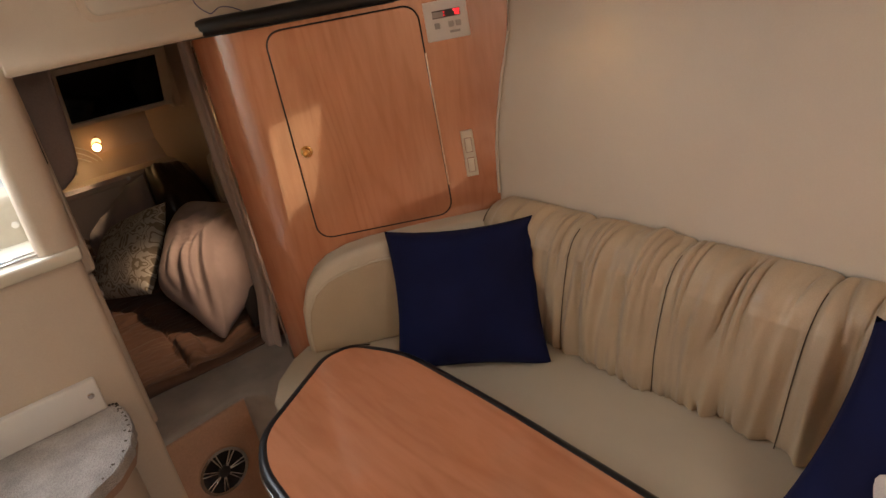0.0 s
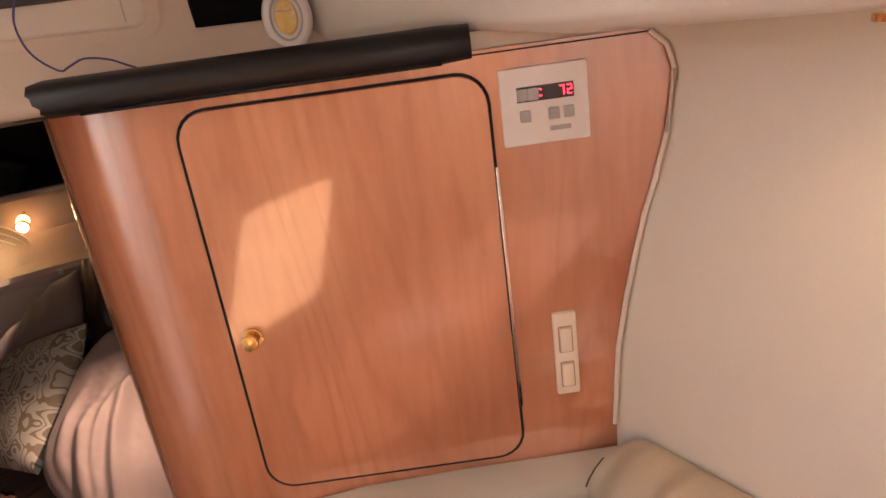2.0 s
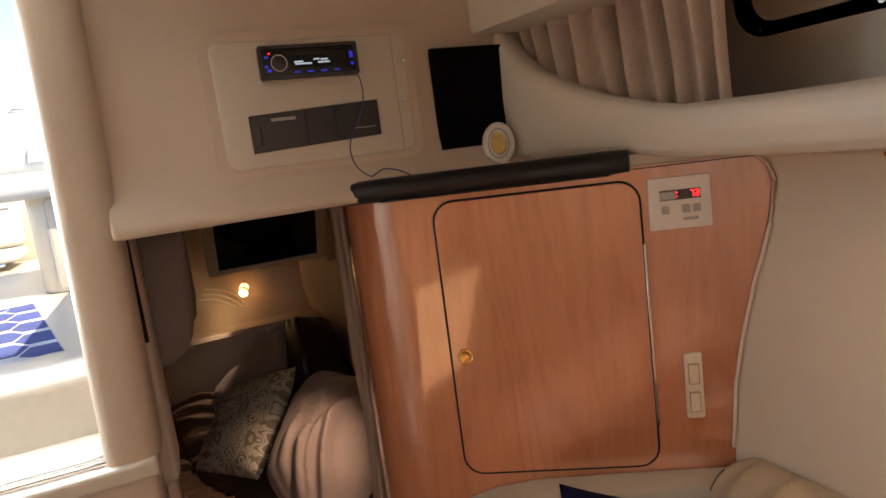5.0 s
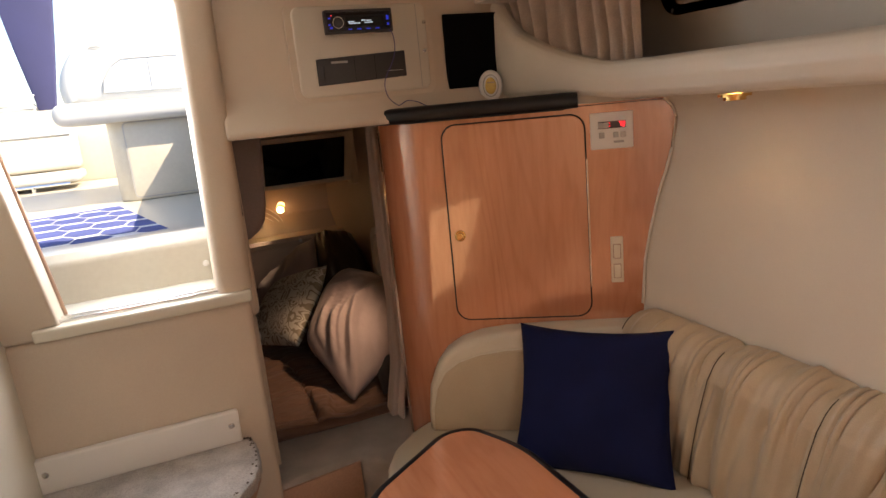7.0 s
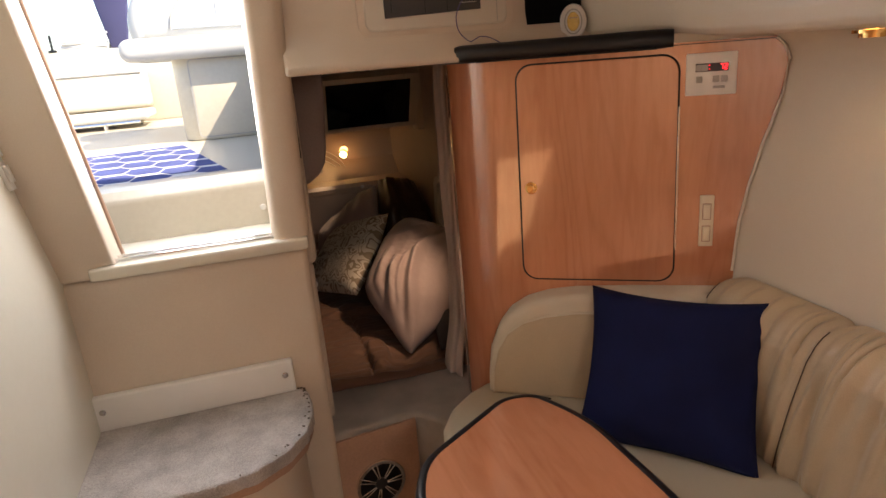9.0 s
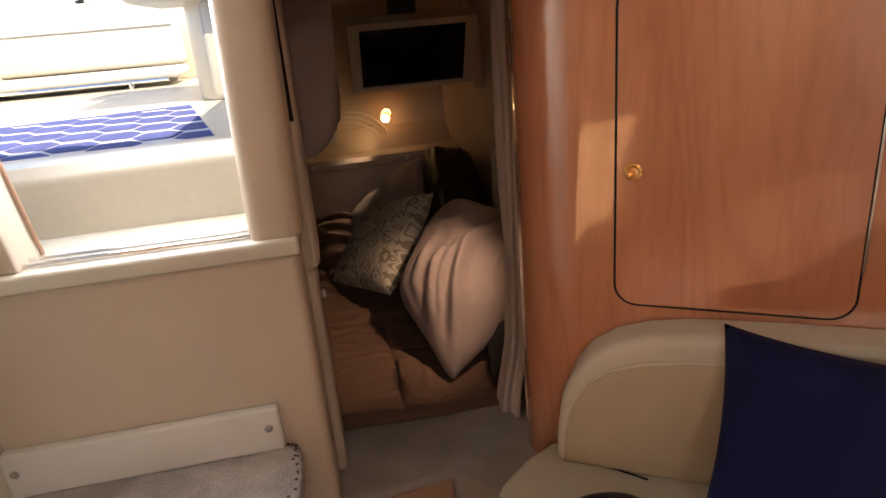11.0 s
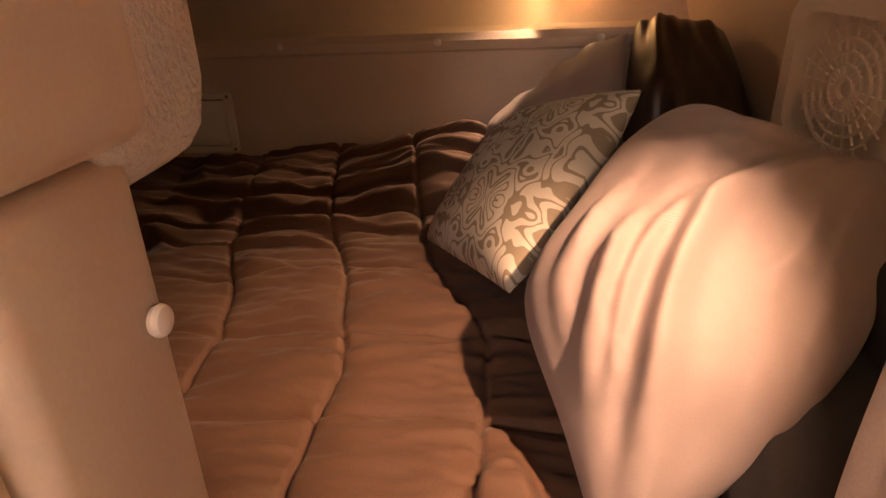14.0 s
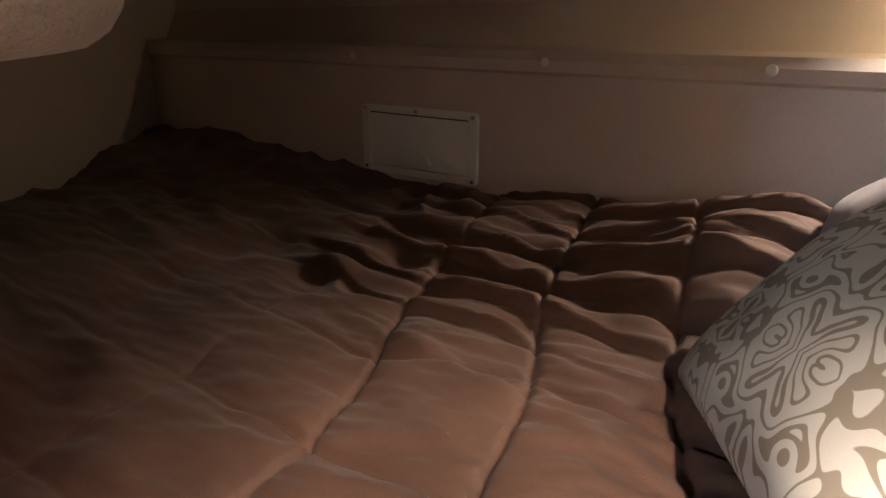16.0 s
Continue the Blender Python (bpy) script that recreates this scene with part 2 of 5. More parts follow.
DAMASK = damask()
GLASS = bpy.data.materials.new("clear_glass")
GLASS.use_nodes = True
GLASS.node_tree.nodes["Principled BSDF"].inputs["Transmission Weight"].default_value = 1.0
GLASS.node_tree.nodes["Principled BSDF"].inputs["Roughness"].default_value = 0.02

# ---- mesh helpers ----


def thing(name, label, category, at=(0, 0, 0), group="", kind=""):
    e = new(name)
    e.location, e.empty_display_size = at, 0.05
    return tagged(e, label, category, group, kind)


def part(name, bm, mat, parent=None, label="", smooth=40):
    me = bpy.data.meshes.new(name)
    bmesh.ops.recalc_face_normals(bm, faces=bm.faces)
    bm.to_mesh(me)
    bm.free()
    me.materials.append(mat)
    ob = new(name, me)
    if smooth:
        me.shade_smooth()
        me.set_sharp_from_angle(angle=radians(smooth))
    if parent is not None:
        ob.parent = parent
        if parent.type == "EMPTY":
            ob.matrix_parent_inverse = Matrix.Translation(parent.location).inverted()
    if label:
        ob["label"] = label
    return ob


def box(x0, x1, y0, y1, z0, z1, r=0.0, seg=2, m=None):
    bm = bmesh.new()
    bmesh.ops.create_cube(bm, size=1)
    bmesh.ops.scale(bm, vec=(x1 - x0, y1 - y0, z1 - z0), verts=bm.verts)
    bmesh.ops.translate(bm, vec=((x0 + x1) / 2, (y0 + y1) / 2, (z0 + z1) / 2), verts=bm.verts)
    if r:
        bmesh.ops.bevel(bm, geom=bm.edges, offset=r, segments=seg, affect="EDGES", profile=0.5)
    if m is not None:
        bm.transform(m)
    return bm


def prism(outline, lo, hi, m=None, r=0.0, seg=2, top_only=False):
    """An outline of (x, y) pushed from z = lo to hi, then placed by m."""
    bm = bmesh.new()
    f = bm.faces.new([bm.verts.new((x, y, lo)) for x, y in outline])
    up = bmesh.ops.extrude_face_region(bm, geom=[f])
    bmesh.ops.translate(bm, vec=(0, 0, hi - lo), verts=[v for v in up["geom"] if isinstance(v, bmesh.types.BMVert)])
    if r:
        rim = [e for e in bm.edges if all(abs(v.co.z - hi) < 1e-6 for v in e.verts) or (not top_only and all(abs(v.co.z - lo) < 1e-6 for v in e.verts))]
        bmesh.ops.bevel(bm, geom=rim, offset=r, segments=seg, affect="EDGES", profile=0.5)
    if m is not None:
        bm.transform(m)
    return bm


def rounded(x0, x1, y0, y1, r, n=6):
    """The outline of a rounded rectangle."""
    out = []
    for cx, cy, a in ((x1 - r, y1 - r, 0), (x0 + r, y1 - r, 90), (x0 + r, y0 + r, 180), (x1 - r, y0 + r, 270)):
        out += [(cx + r * math.cos(radians(a + 90 * k / n)), cy + r * math.sin(radians(a + 90 * k / n))) for k in range(n + 1)]
    return out


def ring(outer, inner, lo, hi, m=None):
    """A flat frame between two outlines of as many points."""
    bm = bmesh.new()
    n = len(outer)
    v = [[bm.verts.new((x, y, z)) for x, y in o] for o, z in ((outer, lo), (outer, hi), (inner, hi), (inner, lo))]
    for a in range(4):
        for k in range(n):
            bm.faces.new((v[a][k], v[a][(k + 1) % n], v[(a + 1) % 4][(k + 1) % n], v[(a + 1) % 4][k]))
    if m is not None:
        bm.transform(m)
    return bm


def disc(r, lo, hi, m=None, n=28, bevel=0.0):
    return prism([(r * math.cos(2 * math.pi * k / n), r * math.sin(2 * math.pi * k / n)) for k in range(n)], lo, hi, m, bevel, 2)


def tube(points, r, n=8, closed=False, ends=True):
    bm = bmesh.new()
    pts = [Vector(p) for p in points]
    rings = []
    for k, p in enumerate(pts):
        a = pts[(k - 1) % len(pts)] if closed or k else p
        b = pts[(k + 1) % len(pts)] if closed or k < len(pts) - 1 else p
        d = (b - a).normalized()
        side = d.cross(Vector((0, 0, 1)))
        side = side.normalized() if side.length > 0.05 else d.cross(Vector((1, 0, 0))).normalized()
        up = side.cross(d)
        rr = r[k] if isinstance(r, (list, tuple)) else r
        rings.append([bm.verts.new(p + rr * (math.cos(2 * math.pi * j / n) * side + math.sin(2 * math.pi * j / n) * up)) for j in range(n)])
    for k in range(len(rings) if closed else len(rings) - 1):
        for j in range(n):
            a, b = rings[k], rings[(k + 1) % len(rings)]
            bm.faces.new((a[j], a[(j + 1) % n], b[(j + 1) % n], b[j]))
    if ends and not closed:
        bm.faces.new(rings[0]), bm.faces.new(rings[-1][::-1])
    return bm


def sheet(nu, nv, f, close=False, uv=False):
    """A surface of nu x nv points f(u, v), u and v from 0 to 1."""
    bm = bmesh.new()
    g = [[bm.verts.new(f(i / (nu - 1), j / (nv - 1))) for j in range(nv)] for i in range(nu)]
    lay = bm.loops.layers.uv.new("uv") if uv else None
    for i in range(nu - 1):
        for j in range(nv - 1):
            q = bm.faces.new((g[i][j], g[i + 1][j], g[i + 1][j + 1], g[i][j + 1]))
            if uv:
                for loop, (a, b) in zip(q.loops, ((i, j), (i + 1, j), (i + 1, j + 1), (i, j + 1))):
                    loop[lay].uv = (a / (nu - 1), b / (nv - 1))
    return bm


def join(*bms):
    out = bms[0]
    for b in bms[1:]:
        me = bpy.data.meshes.new("tmp")
        b.to_mesh(me)
        b.free()
        out.from_mesh(me)
        bpy.data.meshes.remove(me)
    return out


def fold(x, y, z, s):
    return noise.noise(Vector((x * s, y * s, z * s)))


def step01(a, b, x):
    k = min(1, max(0, (x - a) / (b - a)))
    return k * k * (3 - 2 * k)


def pillow(w, h, t, m, wrinkle=0.006, n=36, ear=0.05, folds=0.0, seed=0.0, power=0.5):
    """A stuffed square: w x h, t thick, with pointed corners, laid by m (its face is +z)."""
    bm = bmesh.new()
    lay = bm.loops.layers.uv.new("uv")
    grids = []
    for side in (1, -1):
        g = []
        for i in range(n + 1):
            row = []
            for j in range(n + 1):
                u, v = 2 * i / n - 1, 2 * j / n - 1
                x = w / 2 * u * (1 - ear * (1 - v * v) * u * u)
                y = h / 2 * v * (1 - ear * (1 - u * u) * v * v)
                body = max(0.0, (1 - abs(u) ** 2.6) * (1 - abs(v) ** 2.6)) ** power
                z = side * t / 2 * body
                edge = min(1, 6 * (1 - max(abs(u), abs(v))))
                z += edge * wrinkle * 2 * fold(x + seed, y, side * 3 + seed, 9)
                z += side * edge * folds * (math.sin((u * 2.2 + 0.5 * v + 0.8 * fold(x, y, seed, 3)) * 7) * 0.5 + fold(u * 5, v * 1.5, seed, 1))
                if edge == 0:
                    z = 0.0
                row.append(bm.verts.new((x, y, z)) if side == 1 or 0 < i < n and 0 < j < n else grids[0][i][j])
            g.append(row)
        grids.append(g)
        for i in range(n):
            for j in range(n):
                q = bm.faces.new((g[i][j], g[i + 1][j], g[i + 1][j + 1], g[i][j + 1]))
                for loop, (a, b) in zip(q.loops, ((i, j), (i + 1, j), (i + 1, j + 1), (i, j + 1))):
                    loop[lay].uv = (a / n, b / n * h / w)
    bm.transform(m)
    return bm


def soft_pillow(corners, t, wrinkle=0.004, n=40, bulge=0.06, folds=0.0, seed=0.0):
    """A stuffed pillow stretched between four corners (in order round it), t thick."""
    c = [Vector(p) for p in corners]
    up = (c[1] - c[0]).cross(c[3] - c[0]).normalized()
    bm = bmesh.new()
    lay = bm.loops.layers.uv.new("uv")
    wide, high = (c[1] - c[0]).length, (c[3] - c[0]).length
    first = None
    for side in (1, -1):
        g = []
        for i in range(n + 1):
            row = []
            for j in range(n + 1):
                u, v = 2 * i / n - 1, 2 * j / n - 1
                a, b = (u * (1 + bulge * (1 - v * v)) + 1) / 2, (v * (1 + bulge * (1 - u * u)) + 1) / 2
                p = c[0] * (1 - a) * (1 - b) + c[1] * a * (1 - b) + c[2] * a * b + c[3] * (1 - a) * b
                body = max(0.0, (1 - abs(u) ** 2.4) * (1 - abs(v) ** 2.4)) ** 0.5
                edge = min(1.0, 5 * (1 - max(abs(u), abs(v))))
                z = side * t / 2 * body + edge * wrinkle * 2 * fold(a * wide + seed, b * high, side * 3 + seed, 8)
                z += side * edge * folds * fold(u * 4 + seed, v * 1.4, seed, 1)
                if edge == 0:
                    z = 0.0
                row.append(bm.verts.new(p + up * z) if side == 1 or edge > 0 else first[i][j])
            g.append(row)
        first = first or g
        for i in range(n):
            for j in range(n):
                q = bm.faces.new((g[i][j], g[i + 1][j], g[i + 1][j + 1], g[i][j + 1]))
                for loop, (x, y) in zip(q.loops, ((i, j), (i + 1, j), (i + 1, j + 1), (i, j + 1))):
                    loop[lay].uv = (x / n, y / n * high / wide)
    return bm


def frame_of(origin, ex, ey):
    """The pose with its x along ex, its y near ey."""
    x = Vector(ex).normalized()
    z = x.cross(Vector(ey)).normalized()
    y = z.cross(x)
    m = Matrix((x, y, z)).transposed().to_4x4()
    m.translation = Vector(origin)
    return m


# The cabinet's slanted face: x along it, y up, z out of it into the saloon.
FACE = frame_of((0.377, 1.460, 0), (0.846, -0.533, 0), (0, 0, 1))
# The after bulkhead: x across, y up, z out into the saloon.
BULK = frame_of((0, 1.480, 0), (1, 0, 0), (0, 0, 1))

# ---- structure ----


def structure(name, bm, mat, label, smooth=40):
    return tagged(part(name, bm, mat, None, "", smooth), label, name.split("_")[0], kind="structure")


structure("floor", box(-1.7, 1.3, -2.3, 1.60, -0.06, 0), FLOOR, "dark varnished cabin sole boards")
structure("wall_bow", box(-1.7, 1.3, -2.36, -2.3, 0, 2.12), VINYL, "cream vinyl forward bulkhead")
# Unseen openings added overhead; the second throws a sun patch on the starboard wall.
ADDED_HATCHES = ((-0.35, 0.17, -1.95, -1.25), (0.06, 0.48, -0.86, -0.26))
slabs = [box(-1.7, 1.3, -2.36, -1.95, 2.06, 2.12), box(-1.7, -0.35, -1.95, -1.25, 2.06, 2.12), box(0.17, 1.3, -1.95, -1.25, 2.06, 2.12), box(-1.7, 1.3, -1.25, -0.86, 2.06, 2.12), box(-1.7, 0.06, -0.86, -0.26, 2.06, 2.12), box(0.48, 1.3, -0.86, -0.26, 2.06, 2.12), box(-1.7, 1.3, -0.26, 1.60, 2.06, 2.12)]
structure("ceiling", join(*slabs), LINER, "cream padded cabin headliner with two added unseen hatch openings")
for k, (x0, x1, y0, y1) in enumerate(ADDED_HATCHES):
    w = structure("window_hatch_" + str(k + 1), ring(rounded(x0 - 0.03, x1 + 0.03, y0 - 0.03, y1 + 0.03, 0.04), rounded(x0, x1, y0, y1, 0.03), 2.048, 2.135), BLACK, "unseen deck hatch added in the headliner to shape the light")
    # The first pane is opaque only to block the sun.
    g = part("pane", prism(rounded(x0, x1, y0, y1, 0.03), 2.125, 2.13), WHITE if k == 0 else GLASS, w, "added opaque white pane that keeps the sun out" if k == 0 else "clear pane")
    g.visible_shadow = k == 0

# Hull side: an S-shaped section carried fore and aft.
SIDE = ((0.0, 0.95), (0.6, 0.963), (1.02, 0.970), (1.15, 0.978), (1.235, 0.991), (1.35, 1.014), (1.40, 1.028), (1.46, 1.042), (1.54, 1.051), (1.57, 1.043), (1.59, 1.025), (1.63, 0.99))
prof = [(x, z) for z, x in SIDE] + [(1.12, 1.63), (1.12, 0.0)]
structure("wall_port", prism(prof, -1.52, 2.3, frame_of((0, 0, 0), (1, 0, 0), (0, 0, 1))), WALLCLOTH, "cream lined hull side with a soft S-curve", 60)
structure("trim_piping", tube([FACE @ Vector(((x - 0.377) / 0.846 - 0.004, z, 0.004)) for z, x in SIDE[2:11]], 0.0038), LINER, "white piping where cabinet meets hull side", 60)
structure("wall_starboard", box(-0.80, -0.70, -2.3, 0.72, 0, 2.06), CHERRY_DULL, "varnished cherry cabin side")
structure("wall_white", prism([(-0.645, 0.0), (-0.655, 1.16), (-0.715, 1.50), (-0.79, 2.06), (-0.90, 2.06), (-0.90, 0.0)], -1.52, -0.70, frame_of((0, 0, 0), (1, 0, 0), (0, 0, 1))), GELCOAT, "smooth white side wall beside the steps", 60)

# After bulkhead: lower panel, header, post, leaning jamb.
structure("wall_bulkhead_lower", box(-0.80, -0.071, 1.455, 1.60, 0, 1.155, 0.018, 3), VINYL_PAD, "padded cream vinyl panel below the companionway")
structure("wall_bulkhead_upper", prism([(1.430, 1.588), (1.424, 1.596), (1.428, 1.61), (1.472, 1.655), (1.484, 1.70), (1.490, 1.80), (1.492, 2.06), (1.60, 2.06), (1.60, 1.588)], -0.062, 0.93, frame_of((0, 0, 0), (0, 1, 0), (0, 0, 1)), 0.006), VINYL, "smooth cream bulkhead over the berth entrance", 60)
post = prism([(-0.155, 1.482), (-0.151, 1.468), (-0.143, 1.457), (-0.130, 1.452), (-0.088, 1.452), (-0.072, 1.457), (-0.062, 1.468), (-0.058, 1.485), (-0.058, 1.56), (-0.155, 1.564)], 1.185, 2.06, Matrix(((1, 0, 0.022, -0.026), (0, 1, 0, 0), (0, 0, 1, 0), (0, 0, 0, 1))))
structure("trim_post", post, VINYL_PAD, "rounded cream vinyl post beside the companionway", 60)
structure("trim_jamb", prism([(-0.531, 1.185), (-0.648, 2.06), (-0.90, 2.06), (-0.90, 1.155), (-0.58, 1.155), (-0.565, 1.185)], 0, 0.10, frame_of((0, 1.55, 0), (1, 0, 0), (0, 0, 1)), 0.012, 3), VINYL_PAD, "leaning padded companionway jamb")
structure("trim_jamb_edge", tube([(-0.5275, 1.548, 1.188), (-0.6455, 1.548, 2.055)], 0.0045, 8), RISER, "thin tan edging along the companionway jamb", 60)
sill = structure("trim_sill", box(-0.592, -0.066, 1.440, 1.68, 1.152, 1.186, 0.008, 3), GELCOAT, "white moulded companionway sill with a metal track")
part("track", box(-0.56, -0.15, 1.47, 1.476, 1.184, 1.196, 0.002), CHROME, sill, "bright metal sliding track")
part("track", box(-0.56, -0.15, 1.50, 1.506, 1.184, 1.196, 0.002), CHROME, sill, "bright metal sliding track")
structure("wall_jamb", box(-0.80, -0.052, 1.595, 1.715, 0, 1.065, 0.014, 3), VINYL_PAD, "padded vinyl jamb of the berth entrance")
e = thing("jamb_button", "small cream plastic upholstery button on the jamb", "button", (-0.06, 1.685, 0.97))
part("cap", disc(0.0105, 0, 0.010, frame_of((-0.0525, 1.696, 0.966), (0, 0, 1), (0, -1, 0)), 16, 0.005), WHITE, e)
PAD = [(-1.75, 1.69), (-0.055, 1.69), (-0.046, 1.72), (-0.050, 1.80), (-0.10, 1.90), (-0.17, 2.00), (-0.28, 2.09), (-0.45, 2.15), (-1.75, 2.2)]
structure("wall_pad", prism(PAD, 1.033, 1.262, None, 0.045, 4), HEADLINER, "fleece-lined underside of the cockpit step", 60)
structure("wall_jamb_upper", prism(rounded(-0.14, -0.040, 1.565, 1.74, 0.03), 1.068, 1.62, None, 0.02, 3), VINYL_PAD, "padded vinyl upper jamb of the berth entrance", 60)

bulge = [(-0.085, 1.640), (-0.085, 1.262), (-0.06, 1.262), (-0.02, 1.270), (0.012, 1.292), (0.034, 1.325), (0.042, 1.370), (0.050, 1.45), (0.062, 1.640)]
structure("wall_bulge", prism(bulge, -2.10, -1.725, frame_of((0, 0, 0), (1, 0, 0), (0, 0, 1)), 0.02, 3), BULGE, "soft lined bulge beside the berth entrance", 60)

structure("wall_jamb_core", box(-0.125, -0.046, 1.57, 1.66, 1.08, 2.06), VINYL_PAD, "cream vinyl core behind the post")

structure("trim_gap", box(-0.060, -0.0462, 1.5535, 1.5645, 1.375, 1.592), GAP, "narrow dark gap between post and jamb")

structure("wall_berth_forward", box(-2.3, -0.78, 1.60, 1.70, 0.3, 1.27), BERTH_WALL, "tan vinyl forward wall of the berth")

# Berth cabin.
structure("wall_berth_after", prism([(3.06, 0.3), (3.06, 0.955), (3.045, 0.962), (3.04, 0.985), (3.05, 1.003), (3.16, 1.008), (3.235, 1.10), (3.24, 1.29), (3.4, 1.29), (3.4, 0.3)], -2.35, 0.72, frame_of((0, 0, 0), (0, 1, 0), (0, 0, 1)), 0), BERTH_WALL, "padded tan vinyl after wall with a moulded shelf", 30)
structure("wall_berth_after_upper", prism([(3.24, 1.285), (3.26, 1.70), (3.4, 1.70), (3.4, 1.285)], -0.045, 0.72, frame_of((0, 0, 0), (0, 1, 0), (0, 0, 1)), 0), BERTH_WALL, "tan vinyl upper after wall of the berth", 30)
structure("wall_berth_starboard", prism([(-2.06, 3.30), (-1.95, 3.10), (-1.56, 2.40), (-1.30, 1.62), (-1.45, 1.62), (-2.3, 3.30)], 0.3, 1.28), BERTH_WALL, "grey-green shaded hull side of the berth")
structure("wall_berth_port", prism([(0.55, 3.30), (0.66, 2.50), (0.76, 1.60), (0.90, 1.60), (0.90, 3.30)], 0.3, 1.70), BERTH_WALL, "tan vinyl side wall of the berth")
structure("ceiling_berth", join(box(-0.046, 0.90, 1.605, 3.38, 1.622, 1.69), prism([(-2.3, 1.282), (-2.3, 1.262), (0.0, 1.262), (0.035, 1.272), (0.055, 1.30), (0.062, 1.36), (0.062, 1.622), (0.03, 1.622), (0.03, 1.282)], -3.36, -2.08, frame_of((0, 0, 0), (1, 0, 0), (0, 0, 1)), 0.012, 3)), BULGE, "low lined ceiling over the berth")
structure("floor_berth_ledge", prism([(-0.10, 1.475), (0.182, 1.512), (0.30, 1.37), (0.50, 1.30), (0.60, 1.765), (-0.10, 1.765)], 0.02, 0.56, None, 0.02, 3), CARPET, "beige carpeted ledge at the berth entrance")
structure("floor_berth", box(-2.2, 0.80, 1.77, 3.10, 0.0, 0.42), FLOOR, "plywood base under the berth")
riser = structure("wall_riser", prism([(-0.075, 1.464), (0.178, 1.500), (0.178, 1.508), (-0.075, 1.474)], 0.02, 0.545), RISER, "tan laminate riser below the carpeted ledge")

# Shelf over the cabinet and the overhead liner.
structure("trim_shelf", prism([(0.39, 1.46), (1.03, 1.055), (1.03, 1.50), (0.39, 1.50)], 1.594, 1.616), LINER, "white shelf on top of the corner cabinet")


def liner_x(y):
    return 0.83 - 0.075 * step01(1.15, 1.50, y)


def lip_z(y):
    pts = ((-3, 1.684), (0.95, 1.684), (1.05, 1.688), (1.12, 1.698), (1.22, 1.722), (1.30, 1.752), (1.39, 1.800), (1.46, 1.865), (1.52, 1.95))
    for (a, za), (b, zb) in zip(pts, pts[1:]):
        if y <= b:
            return za + (zb - za) * step01(a, b, y) if b - a > 0.5 else za + (zb - za) * (y - a) / (b - a)
    return 1.95


def liner(u, v):
    y = -2.3 + 3.3 * min(1, u / 0.3) if u < 0.3 else 1.0 + 0.50 * (u - 0.3) / 0.7
    x, top, low = liner_x(y), lip_z(y) + 0.008, 1.603 + 0.018 * step01(1.0, 1.3, y)
    section = ((0.20, low - 0.004), (0.05, low - 0.002), (0.018, low + 0.003), (0.004, low + 0.016), (0.0, low + 0.03), (-0.004, (low + top) / 2), (0.0, top - 0.022), (0.006, top - 0.008), (0.018, top), (0.045, top - 0.002), (0.055, top - 0.02), (0.056, 1.675))
    k = v * (len(section) - 1)
    i = min(int(k), len(section) - 2)
    f = k - i
    return Vector((x + section[i][0] * (1 - f) + section[i + 1][0] * f, y, section[i][1] * (1 - f) + section[i + 1][1] * f))


structure("wall_liner", sheet(46, 34, liner), LINER, "smooth cream overhead locker moulding along the hull", 60)
structure("trim_valance", prism([(0.70, 1.49), (0.742, 1.20), (0.775, 0.90), (0.80, 0.40), (0.80, -2.3), (0.90, -2.3), (0.90, 1.49)], 1.905, 2.06, None, 0.008), LINER, "cream valance over the side window")
structure("wall_locker", join(box(1.10, 1.14, -2.3, 1.50, 1.63, 2.06), box(0.80, 1.12, 1.49, 1.53, 1.60, 2.06)), LINER, "cream hull side behind the window shelf")
structure("trim_locker_shelf", box(0.87, 1.10, -2.3, 1.49, 1.655, 1.668, 0.003), BLACK_PAD, "black padded shelf floor under the window")
win = structure("window_1", ring([(1.090, 0)] and rounded(0.25, 1.15, 1.80, 1.98, 0.07), rounded(0.29, 1.11, 1.825, 1.955, 0.05), 0, 0.022, frame_of((1.10, 0, 0), (0, 1, 0), (0, 0, 1)) @ pose(0, 0, 0)), BLACK, "black framed long hull window above the shelf")
part("pane", prism(rounded(0.28, 1.12, 1.815, 1.965, 0.05), 0, 0.004, frame_of((1.102, 0, 0), (0, 1, 0), (0, 0, 1))), SCREEN, win, "dark glass")
for y in (1.08, 0.86, 0.60):
    part("screw", disc(0.006, 0, 0.003, frame_of((1.077, y, 1.812), (0, 0, 1), (0, 1, 0)) @ pose(0, 0, 0, 180), 10), CHROME, win, "bright screw head")

# ---- saloon things ----


